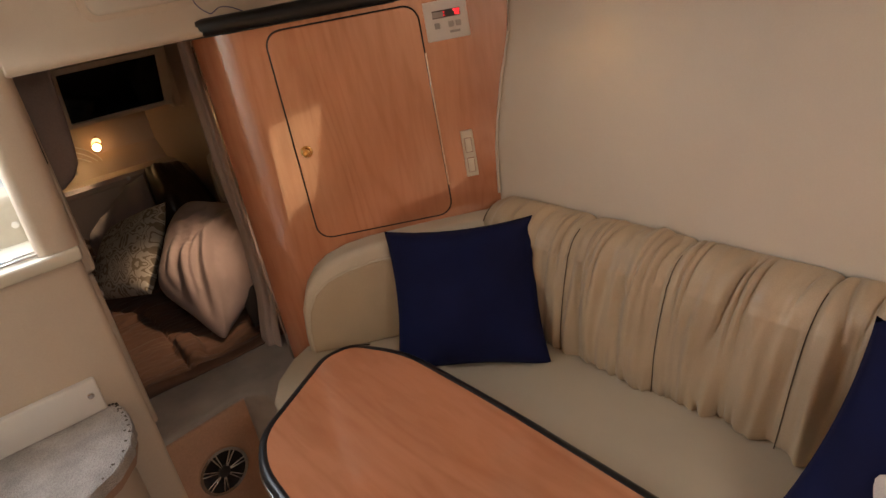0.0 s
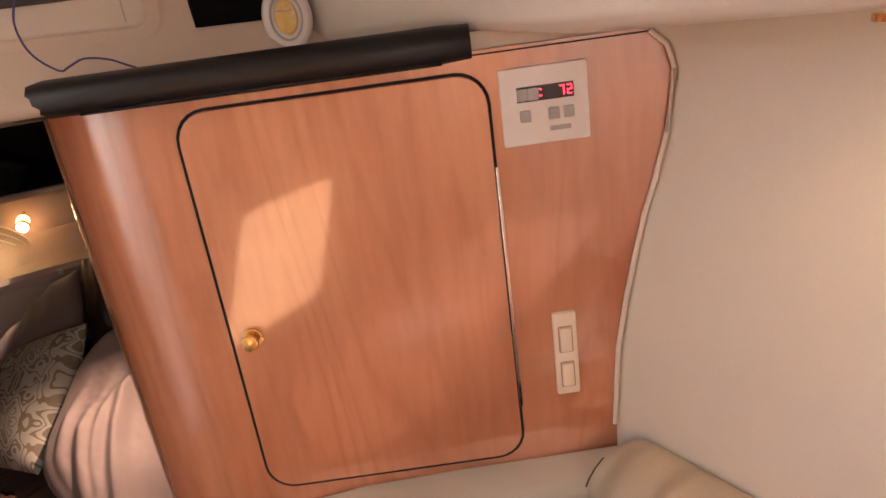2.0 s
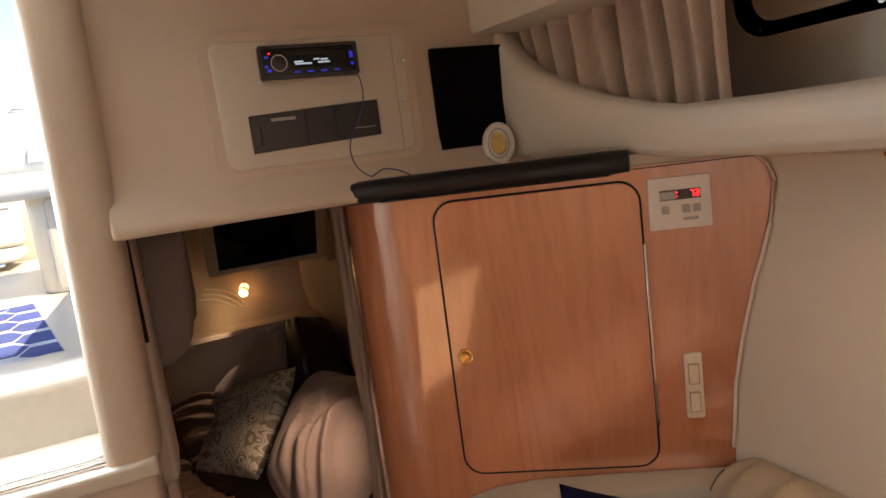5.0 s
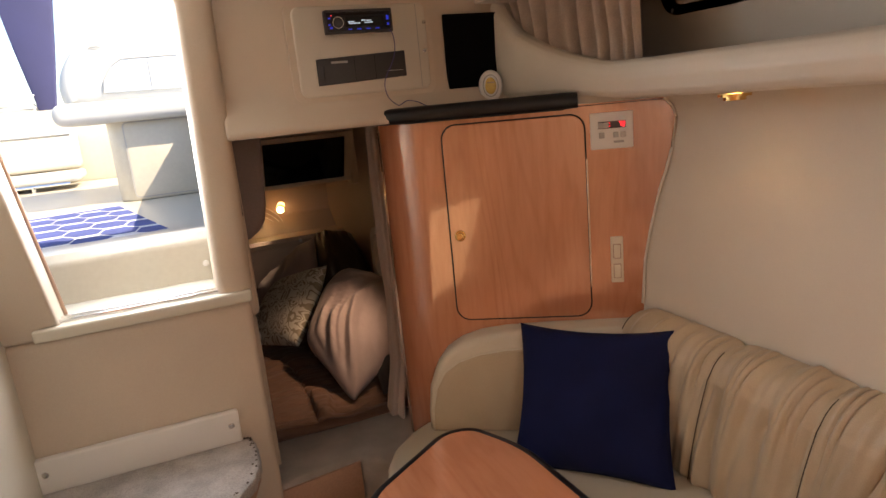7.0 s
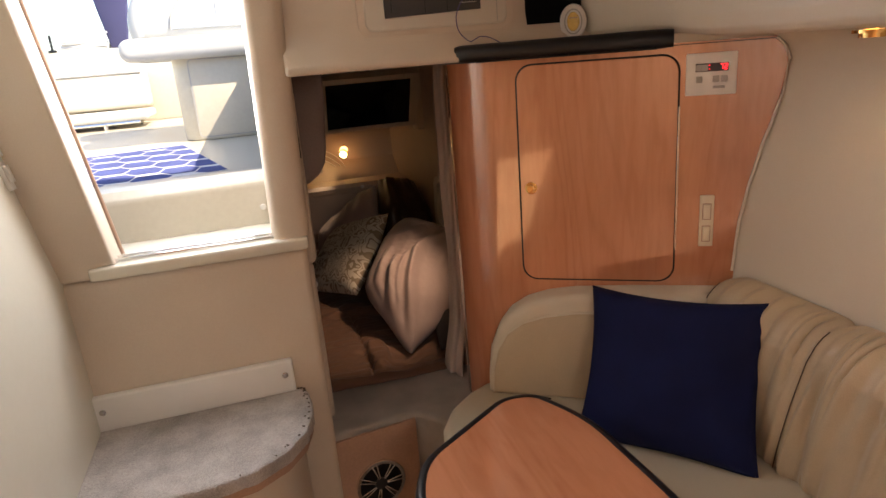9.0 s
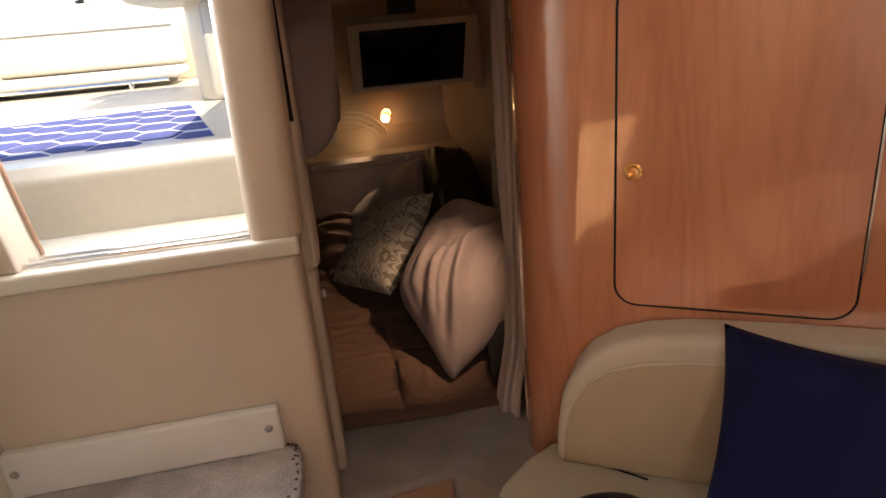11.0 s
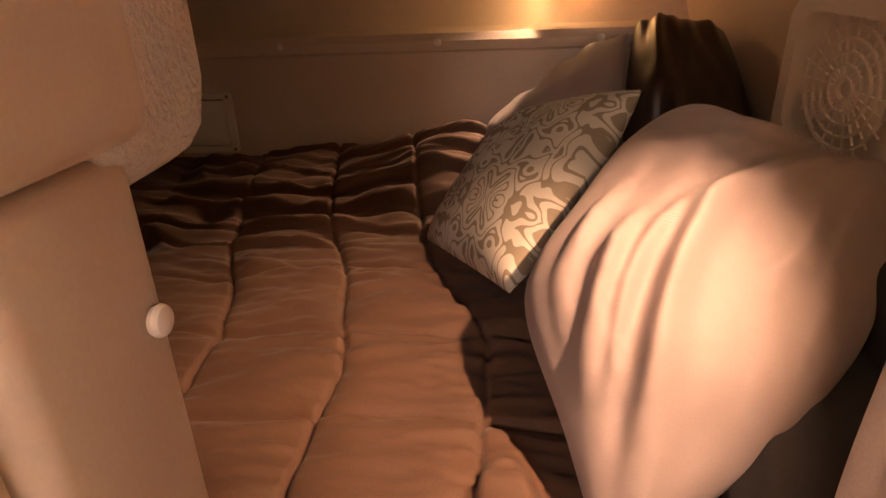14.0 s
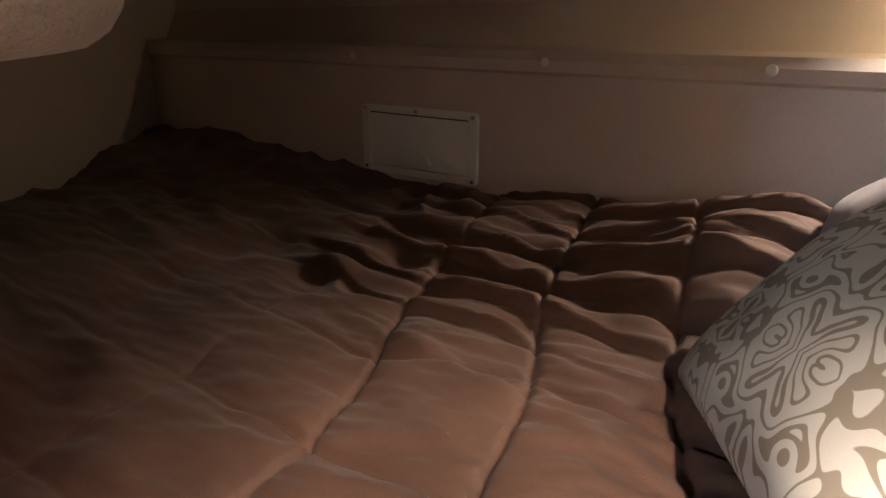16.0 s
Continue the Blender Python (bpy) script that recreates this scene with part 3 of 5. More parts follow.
def corner_cabinet():
    e = thing("corner_cabinet", "glossy cherry laminate corner cabinet with a rounded end", "cabinet", (0.6, 1.4, 0.56))
    n = 10
    out = []
    c, r = Vector((0.535, 1.545)), 0.156
    for k in range(n + 1):
        a = radians(237.8 - 85 * k / n)
        out.append((c.x + r * math.cos(a), c.y + r * math.sin(a)))
    face = [((FACE @ Vector((s, 0, 0))).x, (FACE @ Vector((s, 0, 0))).y) for s in (0.80, 0.10)]
    foot = face + out + [(0.475, 1.757), (0.70, 1.76), (1.05, 1.50)]
    part("body", prism(foot, 0.562, 1.5935), CHERRY, e, "", 60)
    part("gap", ring(rounded(0.1535, 0.5565, 0.9845, 1.5705, 0.043), rounded(0.160, 0.550, 0.991, 1.564, 0.038), 0.0005, 0.0022, FACE), GAP, e, "dark gap round the door")
    door = part("door", prism(rounded(0.1575, 0.5525, 0.9885, 1.5665, 0.040), 0.0005, 0.004, FACE, 0.0015, 2, True), CHERRY, e, "", 8)
    knob = part("knob", join(disc(0.0165, 0.0035, 0.008, FACE @ pose(0.186, 1.248, 0), 28, 0.0015), disc(0.0065, 0.007, 0.017, FACE @ pose(0.186, 1.248, 0), 16), disc(0.0125, 0.016, 0.024, FACE @ pose(0.186, 1.248, 0), 24, 0.003)), BRASS, door, "polished brass knob")
    part("hinge", box(0.5535, 0.5585, 1.075, 1.445, 0.002, 0.0065, 0.001, 1, FACE), CHROME, e, "bright piano hinge")
    part("seam", box(0.535, 0.775, 1.5875, 1.5895, 0.0005, 0.0015, 0, 1, FACE), GAP, e, "dark joint under the top")
    return e


corner_cabinet()


def edge_bolster():
    """The padded black edge along the cabinet's top, round its end."""
    pts = [FACE @ Vector((s, 1.606, 0.006)) for s in (0.538, 0.50, 0.30, 0.14, 0.06)]
    pts += [Vector(p) for p in ((0.385, 1.455, 1.606), (0.364, 1.472, 1.606), (0.358, 1.500, 1.606))]
    bm = bmesh.new()
    rings = []
    for k, p in enumerate(pts):
        d = (pts[min(k + 1, len(pts) - 1)] - pts[max(k - 1, 0)]).normalized()
        side = d.cross(Vector((0, 0, 1))).normalized()
        if side.y > 0 and k < 5:
            side = -side
        if k >= 5:
            side = Vector((-0.8, -0.6, 0)) if k == 5 else Vector((-1, -0.15, 0))
        grow = 0.55 if k == 0 else 1.18 if k >= 4 else 1.0
        sec = [(-0.004, -0.021), (0.012, -0.0225), (0.024, -0.016), (0.029, -0.004), (0.027, 0.008), (0.018, 0.018), (0.004, 0.0225), (-0.014, 0.0225), (-0.022, 0.014)]
        rings.append([bm.verts.new(p + side.normalized() * a * grow + Vector((0, 0, b * (0.9 if k == 0 else 1)))) for a, b in sec])
    for a, b in zip(rings, rings[1:]):
        for j in range(len(a)):
            bm.faces.new((a[j], a[(j + 1) % len(a)], b[(j + 1) % len(a)], b[j]))
    bm.faces.new(rings[0]), bm.faces.new(rings[-1][::-1])
    e = thing("edge_bolster", "padded black vinyl edge along the cabinet top", "bolster", (0.6, 1.3, 1.60))
    part("pad", bm, BLACK_PAD, e, "", 70)
    part("piping", tube([p + Vector((-0.0105, -0.0165, -0.0215)) for p in pts[1:5]], 0.0022, 6), BLACK, e, "black piping under the pad")


edge_bolster()


def thermostat():
    ACF = FACE @ pose(0.0045, 0.005, 0)
    e = thing("thermostat_panel", "white air-conditioning control panel with a red display on the cabinet", "thermostat", (0.9, 1.12, 1.5))
    part("plate", prism(rounded(0.564, 0.677, 1.463, 1.561, 0.003), 0.0, 0.006, ACF, 0.0015, 2, True), WHITE, e)
    part("display", box(0.585, 0.658, 1.518, 1.537, 0.006, 0.0072, 0, 1, ACF), GREY_DARK, e, "dark red display window")
    # Seven-segment digits 7 and 2.
    for x0, on in ((0.640, "abc"), (0.6495, "abged")):
        w, h, t = 0.0062, 0.0125, 0.0015
        seg = {"a": (0, w, h - t, h), "b": (w - t, w, h / 2, h), "c": (w - t, w, 0, h / 2), "d": (0, w, 0, t), "e": (0, t, 0, h / 2), "g": (0, w, h / 2 - t / 2, h / 2 + t / 2)}
        part("digit", join(*[box(x0 + seg[k][0], x0 + seg[k][1], 1.5215 + seg[k][2], 1.5215 + seg[k][3], 0.0073, 0.0079, 0, 1, ACF) for k in on]), LED_RED, e, "glowing red digit", 0)
    for y in (1.524, 1.532):
        part("indicator", box(0.614, 0.617, y - 0.001, y + 0.001, 0.0073, 0.0079, 0, 1, ACF), LED_RED, e, "red indicator", 0)
    for x, y in ((0.592, 1.527), (0.606, 1.527), (0.594, 1.500), (0.631, 1.500), (0.650, 1.500)):
        part("button", prism(rounded(x - 0.007, x + 0.007, y - 0.0075, y + 0.0075, 0.002), 0.006, 0.0085, ACF, 0.0006, 1, True), GREY_KEY, e, "grey push button")
    part("maker_mark", box(0.625, 0.652, 1.478, 1.484, 0.006, 0.0066, 0, 1, ACF), GREY_KEY, e, "small grey mark")


thermostat()


def switch_plate():
    SWF = FACE @ pose(0.0075, -0.002, 0)
    e = thing("light_switch", "ivory double rocker switch plate on the cabinet", "switch", (0.9, 1.13, 1.1))
    part("plate", prism(rounded(0.605, 0.639, 1.088, 1.222, 0.003), 0, 0.006, SWF, 0.0015, 2, True), IVORY, e)
    for y in (1.122, 1.180):
        part("rocker", box(0.6135, 0.6305, y - 0.019, y + 0.019, 0.004, 0.0105, 0.002, 2, SWF @ pose(0, 0, 0, 0, 0, 0)), IVORY, e, "ivory rocker")
        part("gap", ring(rounded(0.6115, 0.6325, y - 0.0215, y + 0.0215, 0.002), rounded(0.6135, 0.6305, y - 0.019, y + 0.019, 0.001), 0.005, 0.0064, SWF), RISER, e, "shadow gap round the rocker", 0)


switch_plate()


def side_switch():
    e = thing("side_switch", "white double rocker switch plate on the white side wall", "switch", (-0.70, 1.25, 1.45))
    m = frame_of((-0.7075, 1.440, 1.462), (0, 1, 0), (-0.174, 0, 0.985))
    part("plate", prism(rounded(-0.019, 0.019, -0.066, 0.066, 0.003), -0.002, 0.007, m, 0.0015, 2, True), WHITE, e)
    for y in (-0.030, 0.030):
        part("rocker", box(-0.009, 0.009, y - 0.020, y + 0.020, 0.005, 0.013, 0.002, 2, m), WHITE, e, "white rocker")


side_switch()


def car_stereo():
    STB = BULK @ pose(-0.002, 0.005, 0)
    e = thing("stereo_panel", "cream moulded panel holding the stereo on the bulkhead", "panel", (0.35, 1.49, 1.67))
    part("plate", prism(rounded(0.152, 0.535, 1.672, 1.910, 0.022), -0.012, 0.010, STB, 0.006, 3, True), LINER, e, "", 60)
    part("surround", ring(rounded(0.135, 0.552, 1.655, 1.927, 0.035), rounded(0.1525, 0.5345, 1.6725, 1.9095, 0.022), -0.012, 0.0055, STB), VINYL, e, "", 60)
    part("seam", box(0.505, 0.5065, 1.68, 1.905, 0.0098, 0.0106, 0, 1, STB), GREY_KEY, e, "fine joint in the panel")
    for x, z in ((0.528, 1.855), (0.522, 1.778)):
        part("screw", disc(0.0055, 0.009, 0.013, STB @ pose(x, z, 0), 14, 0.0015), CHROME, e, "bright screw head")
    s = thing("car_stereo", "black car stereo with blue lit keys and a display", "stereo", (0.33, 1.47, 1.84))
    part("bezel", ring(rounded(0.237, 0.428, 1.834, 1.896, 0.004), rounded(0.243, 0.422, 1.840, 1.890, 0.003), 0.008, 0.026, STB), GREY_DARK, s, "dark grey bezel")
    part("front", prism(rounded(0.242, 0.423, 1.839, 1.891, 0.003), 0.008, 0.0225, STB, 0.002, 2, True), BLACK, s)
    part("slot", box(0.266, 0.408, 1.8815, 1.8855, 0.0225, 0.0232, 0, 1, STB), GAP, s, "disc slot")
    k = part("knob", join(disc(0.0145, 0.0225, 0.033, STB @ pose(0.272, 1.862, 0), 28, 0.002)), GREY_DARK, s, "volume knob")
    part("knob_ring", ring([(0.272 + 0.0155 * math.cos(a / 4 * math.pi / 4), 1.862 + 0.0155 * math.sin(a / 4 * math.pi / 4)) for a in range(32)], [(0.272 + 0.0135 * math.cos(a / 4 * math.pi / 4), 1.862 + 0.0135 * math.sin(a / 4 * math.pi / 4)) for a in range(32)], 0.0225, 0.0335, STB), CHROME, k, "bright ring")
    part("display", box(0.294, 0.402, 1.852, 1.876, 0.0225, 0.0232, 0, 1, STB), SCREEN, s, "dark display")
    for x0, x1, z0, z1 in ((0.302, 0.320, 1.864, 0), (0.304, 0.336, 1.860, 0), (0.340, 0.352, 1.867, 0), (0.354, 0.368, 1.866, 0), (0.348, 0.372, 1.861, 0)):
        part("display_text", box(x0, x1, z0 - 0.0016, z0 + 0.0016, 0.0233, 0.0237, 0, 1, STB), LED_WHITE, s, "pale glowing writing", 0)
    for x in (0.300, 0.326, 0.352, 0.378):
        part("key", box(x, x + 0.012, 1.8435, 1.8465, 0.0225, 0.0235, 0, 1, STB), LED_BLUE, s, "blue lit key", 0)
    for x, z, w, h in ((0.248, 1.873, 0.006, 0.004), (0.247, 1.856, 0.006, 0.004), (0.250, 1.848, 0.008, 0.005), (0.412, 1.866, 0.007, 0.012), (0.413, 1.852, 0.006, 0.006)):
        part("key", box(x, x + w, z, z + h, 0.0225, 0.0240, 0, 1, STB), LED_BLUE, s, "blue lit key", 0)
    part("indicator", box(0.256, 0.259, 1.8805, 1.8825, 0.0225, 0.0240, 0, 1, STB), LED_RED, s, "red indicator", 0)
    c = thing("disc_changer", "dark grey disc changer front below the stereo", "stereo", (0.33, 1.47, 1.7))
    part("front", prism([(0.203, 1.702), (0.459, 1.712), (0.459, 1.782), (0.203, 1.772)], 0.006, 0.016, STB, 0.002, 2, True), GREY_DARK, c)
    for x, dz in ((0.308, 0.0041), (0.367, 0.0064)):
        part("seam", box(x, x + 0.0012, 1.703 + dz, 1.771 + dz, 0.0158, 0.0165, 0, 1, STB), GAP, c, "panel joint")
    part("latch", box(0.219, 0.2225, 1.716, 1.752, 0.0155, 0.019, 0.001, 1, STB), BLACK, c, "black latch")
    part("maker_mark", box(0.243, 0.290, 1.7665, 1.7725, 0.0158, 0.0164, 0, 1, STB @ pose(0, -0.008, 0)), GREY_KEY, c, "pale maker's mark", 0)
    part("writing", box(0.402, 0.448, 1.7285, 1.7305, 0.0158, 0.0164, 0, 1, STB), GREY_KEY, c, "small grey writing", 0)
    cable = thing("charging_cable", "thin violet cable hanging from the stereo to the shelf", "cable", (0.42, 1.44, 1.62))
    pts = [(0.412, 1.458, 1.846), (0.418, 1.446, 1.836), (0.422, 1.443, 1.810), (0.419, 1.443, 1.779), (0.406, 1.443, 1.749), (0.386, 1.443, 1.716), (0.379, 1.440, 1.689), (0.386, 1.436, 1.659), (0.408, 1.430, 1.637), (0.420, 1.428, 1.640), (0.438, 1.430, 1.647), (0.463, 1.430, 1.643), (0.482, 1.430, 1.634), (0.500, 1.436, 1.625)]
    smooth = []
    for a in range(len(pts) - 1):
        p0, p1, p2, p3 = (Vector(pts[min(max(a + d, 0), len(pts) - 1)]) for d in (-1, 0, 1, 2))
        for f in (0, 0.25, 0.5, 0.75):
            smooth.append(0.5 * (2 * p1 + (p2 - p0) * f + (2 * p0 - 5 * p1 + 4 * p2 - p3) * f * f + (3 * p1 - p0 - 3 * p2 + p3) * f**3))
    part("wire", tube(smooth, 0.0014, 6), CORD, cable)
    part("plug", box(0.492, 0.515, 1.432, 1.441, 1.614, 1.622, 0.002), WHITE, cable, "white plug")


car_stereo()


def bulkhead_vent():
    e = thing("air_vent", "black louvred air vent on the bulkhead", "vent", (0.67, 1.48, 1.67))
    m = BULK @ pose(0.011, 0.004, 0.004)
    part("backing", box(0.582, 0.768, 1.666, 1.874, -0.012, 0.001, 0, 1, m), VENT_BLACK, e)
    part("frame", ring(rounded(0.580, 0.770, 1.664, 1.876, 0.002), rounded(0.585, 0.765, 1.669, 1.871, 0.001), -0.01, 0.003, m), VENT_BLACK, e)
    for k in range(15):
        m2 = m @ pose(0.675, 1.676 + k * 0.0135, 0.0015, 6)
        part("slat", box(-0.089, 0.089, -0.0058, 0.0058, -0.0006, 0.0006, 0, 1, m2), VENT_BLACK, e, "", 0)


bulkhead_vent()


def plug_light():
    e = thing("oval_air_freshener", "white oval air freshener with an amber window on the shelf", "air freshener", (0.716, 1.452, 1.616))
    m = frame_of((0.716, 1.450, 1.667), (0.88, -0.475, 0), (0, 0, 1))

    def oval(a, b):
        return [(a * math.cos(2 * math.pi * k / 32), b * math.sin(2 * math.pi * k / 32)) for k in range(32)]

    part("shell", prism(oval(0.036, 0.046), -0.020, 0.006, m, 0.006, 3), WHITE, e, "", 70)
    part("rim", ring(oval(0.031, 0.041), oval(0.024, 0.033), 0.004, 0.011, m), WHITE, e, "white raised rim", 70)
    part("groove", ring(oval(0.0245, 0.0335), oval(0.021, 0.030), 0.003, 0.0085, m), GREY_KEY, e, "grey groove inside the rim", 70)
    part("window", prism(oval(0.0165, 0.0245), 0.004, 0.010, m, 0.003), AMBER, e, "amber gel window", 70)
    part("clip", box(-0.012, 0.012, 0.008, 0.011, 0.009, 0.012, 0.001, 1, m), CHROME, e, "small bar")
    part("foot", box(-0.018, 0.018, -0.048, -0.040, -0.022, 0.010, 0.003, 2, m), WHITE, e)


plug_light()


def downlight(x, y, z):
    e = thing("downlight", "round brass downlight under the overhead moulding", "lamp", (x, y, z))
    circle = lambda r: [(r * math.cos(math.pi * k / 14), r * math.sin(math.pi * k / 14)) for k in range(28)]  # noqa: E731
    part("rim", join(ring(circle(0.034), circle(0.017), z - 0.006, z, pose(x, y, 0)), ring(circle(0.023), circle(0.017), z - 0.014, z - 0.005, pose(x, y, 0))), BRASS, e)
    part("lens", disc(0.0165, z - 0.004, z - 0.001, pose(x, y, 0), 20), LENS, e, "glowing warm lens set back in the rim")


downlight(0.916, 0.722, 1.597)



def side_curtain():
    def f(u, v):
        y = 1.485 - 0.497 * u
        wave = math.sin(u * math.pi * 19 + 0.9 * math.sin(6 * u) + 0.5 * fold(u * 5, v * 1.5, 4, 1))
        x = liner_x(y) + 0.078 - 0.012 * v - (0.024 + 0.010 * v) * (abs(wave) ** 0.75 * (1 if wave > 0 else -1)) * (0.75 + 0.5 * fold(u * 9, 1, 2, 1)) + 0.006 * fold(u * 8, v * 2, 0, 1)
        y += 0.030 * (v - 0.3) * (1 - u)
        low = max(lip_z(y) - 0.02, 1.670)
        return Vector((x, min(y, 1.487), low + (1.99 - low) * v))

    e = thing("window_curtain", "pleated beige woven curtain drawn across the side window", "curtain", (0.92, 1.2, 1.67))
    part("cloth", sheet(260, 16, f), CURTAIN_WEAVE, e, "", 180)
    part("rail", tube([(0.91, 1.47, 1.992), (0.90, 0.3, 1.992)], 0.006), WHITE, e, "white curtain rail")


side_curtain()

# Settee.
SEAT = [(0.30, -0.60), (0.30, 0.60), (0.22, 0.90), (0.185, 1.15), (0.20, 1.25), (0.25, 1.33), (0.32, 1.39), (0.39, 1.425), (0.455, 1.41), (0.96, 1.09), (0.96, -0.60)]
SETTEE = thing("settee", "tan leather settee with gathered back panels and a beige seat", "settee", (0.6, 0.4, 0.0))
seat = part("seat", prism(SEAT, 0.52, 0.662, None, 0.022, 3, True), SEAT_CLOTH, SETTEE, "beige vinyl seat cushion", 60)
part("seam", tube([(0.40, 1.352, 0.664), (0.47, 1.300, 0.6645), (0.52, 1.25, 0.664)], 0.002, 6), GAP, seat, "dark seam")
structure("wall_settee_base", prism([(x + 0.03 if x < 0.5 else x, y - 0.02) for x, y in SEAT], 0.0, 0.52), CARPET, "carpeted settee base")


def backrest():
    core = part("backrest", prism([(0.862, 0.655), (0.868, 0.80), (0.885, 0.92), (0.92, 0.972), (0.955, 0.975), (0.955, 0.655)], 0.60, -1.07, frame_of((0, 0, 0), (1, 0, 0), (0, 0, 1))), LEATHER, SETTEE, "tan leather backrest core")
    seams = (1.105, 0.782, 0.500, 0.213, -0.07, -0.35, -0.60)
    for a, b in zip(seams, seams[1:]):
        wide = a - b

        def f(u, v, a=a, wide=wide, lift=None):
            y = a - wide * u - 0.058 * v + 0.004 * fold(v * 3, a * 3 - u * wide * 3, 1, 1)
            near = min(u, 1 - u) * wide
            puff = 1 - math.exp(-near / 0.011)
            ang = step01(0.45, 1.0, v) * 1.9
            x = 0.836 + 0.050 * v * v - 0.006 * math.sin(v * 3.1)
            z = 0.655 + 0.412 * v
            if v > 0.72:
                q = (v - 0.72) / 0.28
                x, z = 0.862 + 0.062 * (1 - math.cos(q * 1.9)) + 0.02 * q, 0.9516 + 0.068 * math.sin(q * 1.9)
            top = math.exp(-((v - 0.84) / 0.12) ** 2) + 0.22 * math.exp(-((v - 0.62) / 0.18) ** 2)
            low = math.exp(-(v / 0.10) ** 2)
            line = u * 6 + 1.5 * fold(u * 5, v * 1.1, a * 3, 1) + 0.8 * u * (1 - v)
            crease = (1 - abs(math.sin(line * 3.14159))) ** 2.5
            deep = max(0.05, 0.5 + 1.7 * fold(u * 5, 2, a * 5, 1))
            soft = 0.008 * fold(u * 5 + v * 0.8, v * 0.9 - u, a * 7, 1) + 0.004 * fold(u * 12, v * 1.6, a * 2, 1)
            out = 0.013 * puff - 0.007 + (3.0 * soft - 0.042 * crease * deep * top - 0.016 * crease * deep * low) * min(1, near / 0.015) * (1 - step01(0.95, 1.0, v))
            out -= 0.010 * math.exp(-(v / 0.03) ** 2)
            if lift is not None:
                out = lift
            return Vector((x - math.cos(ang) * out, y, z + math.sin(ang) * out * 0.8))

        p = part("panel", sheet(84, 64, f), LEATHER, core, "gathered tan leather panel", 180)
        part("seam", tube([f(0.0, k / 24, lift=-0.005) for k in range(22)], 0.0012, 6), STITCH, p, "dark sewn seam")


backrest()


def end_bolster():
    """The curved padded end of the settee, against the cabinet."""
    out = [(0.050, 0.655), (0.052, 0.72), (0.062, 0.80), (0.085, 0.86), (0.118, 0.905), (0.165, 0.937), (0.225, 0.957), (0.30, 0.968), (0.45, 0.974), (0.70, 0.978), (0.70, 0.655)]
    arm = part("armrest", prism(out, 0.004, 0.080, FACE, 0.022, 5, True), LEATHER_PALE, SETTEE, "curved pale leather end bolster", 70)
    inn = [(0.066, 0.662), (0.072, 0.74), (0.086, 0.80), (0.116, 0.852), (0.160, 0.885), (0.22, 0.906), (0.30, 0.919), (0.45, 0.927), (0.69, 0.931), (0.69, 0.662)]
    part("panel", prism(inn, 0.074, 0.090, FACE, 0.008, 3, True), LEATHER, arm, "tan inset panel", 70)
    part("piping", tube([FACE @ Vector((x, z, 0.083)) for x, z in inn[:-1]], 0.004, 8), LEATHER_PALE, arm, "pale piping")


end_bolster()

e = thing("navy_cushion", "square navy blue cloth cushion leaning on the settee", "cushion", (0.70, 0.95, 0.66))
part("cover", pillow(0.43, 0.402, 0.135, frame_of((0.708, 0.985, 0.826), (0.269, -0.308, 0.012), (0.109, 0.128, 0.331)), 0.009, ear=0.095, seed=2.0), NAVY, e, "", 180)
e = thing("anchor_cushion", "navy cushion with a pale printed motif on the settee", "cushion", (0.70, -0.05, 0.66))
m = frame_of((0.745, -0.11, 0.815), (0.10, -0.95, -0.25), (0.53, -0.276, 0.80))
part("cover", pillow(0.42, 0.40, 0.13, m, 0.004, ear=0.09, seed=5.0), NAVY, e, "", 180)
for x, y, a, b, rot in ((-0.085, -0.05, 0.020, 0.050, 20), (-0.02, 0.03, 0.026, 0.026, 0), (0.05, -0.08, 0.02, 0.045, -30)):
    part("motif", prism([(a * math.cos(k * math.pi / 10) * (1 - 0.35 * math.cos(k * math.pi / 5)), b * math.sin(k * math.pi / 10)) for k in range(20)], 0, 0.0025, m @ pose(x, y, 0.064, 0, 0, rot)), MAT_WHITE, e, "pale printed motif")


def table():
    e = thing("dinette_table", "cherry laminate dinette table with a black rubber edge", "table", (0.28, 0.3, 0))
    corners = [(0.478, -0.55), (0.482, 0.60), (0.468, 0.945), (0.40, 1.095), (0.325, 1.108), (0.080, 0.945), (0.038, 0.84), (0.02, 0.30), (0.02, -0.55)]
    radii = [0.10, 0.3, 0.12, 0.05, 0.055, 0.09, 0.2, 0.1, 0.10]
    out = []
    for k, p in enumerate(corners):
        a, b, c = Vector(corners[k - 1]), Vector(p), Vector(corners[(k + 1) % len(corners)])
        r = min(radii[k], (a - b).length * 0.45, (c - b).length * 0.45)
        p0, p2 = b + (a - b).normalized() * r, b + (c - b).normalized() * r
        for j in range(7):
            f = j / 6
            q = p0 * (1 - f) ** 2 + 2 * b * f * (1 - f) + p2 * f * f
            out.append((q.x, q.y))
    part("tabletop", prism(out, 0.760, 0.791), CHERRY_FLAT, e, "", 60)
    part("edge", tube([(x, y, 0.779) for x, y in out], 0.0145, 10, True), BLACK, e, "black rubber edge", 70)
    part("edge_strip", tube([(x + (0.013 if x > 0.27 else -0.013), y, 0.771) for x, y in out], 0.005, 6, True), CHROME, e, "bright metal strip")
    part("column", disc(0.035, 0.012, 0.760, pose(0.26, 0.35, 0), 28), CHROME, e, "metal column")
    part("base", disc(0.12, 0.0, 0.014, pose(0.26, 0.35, 0), 32, 0.004), CHROME, e, "metal base plate")


table()


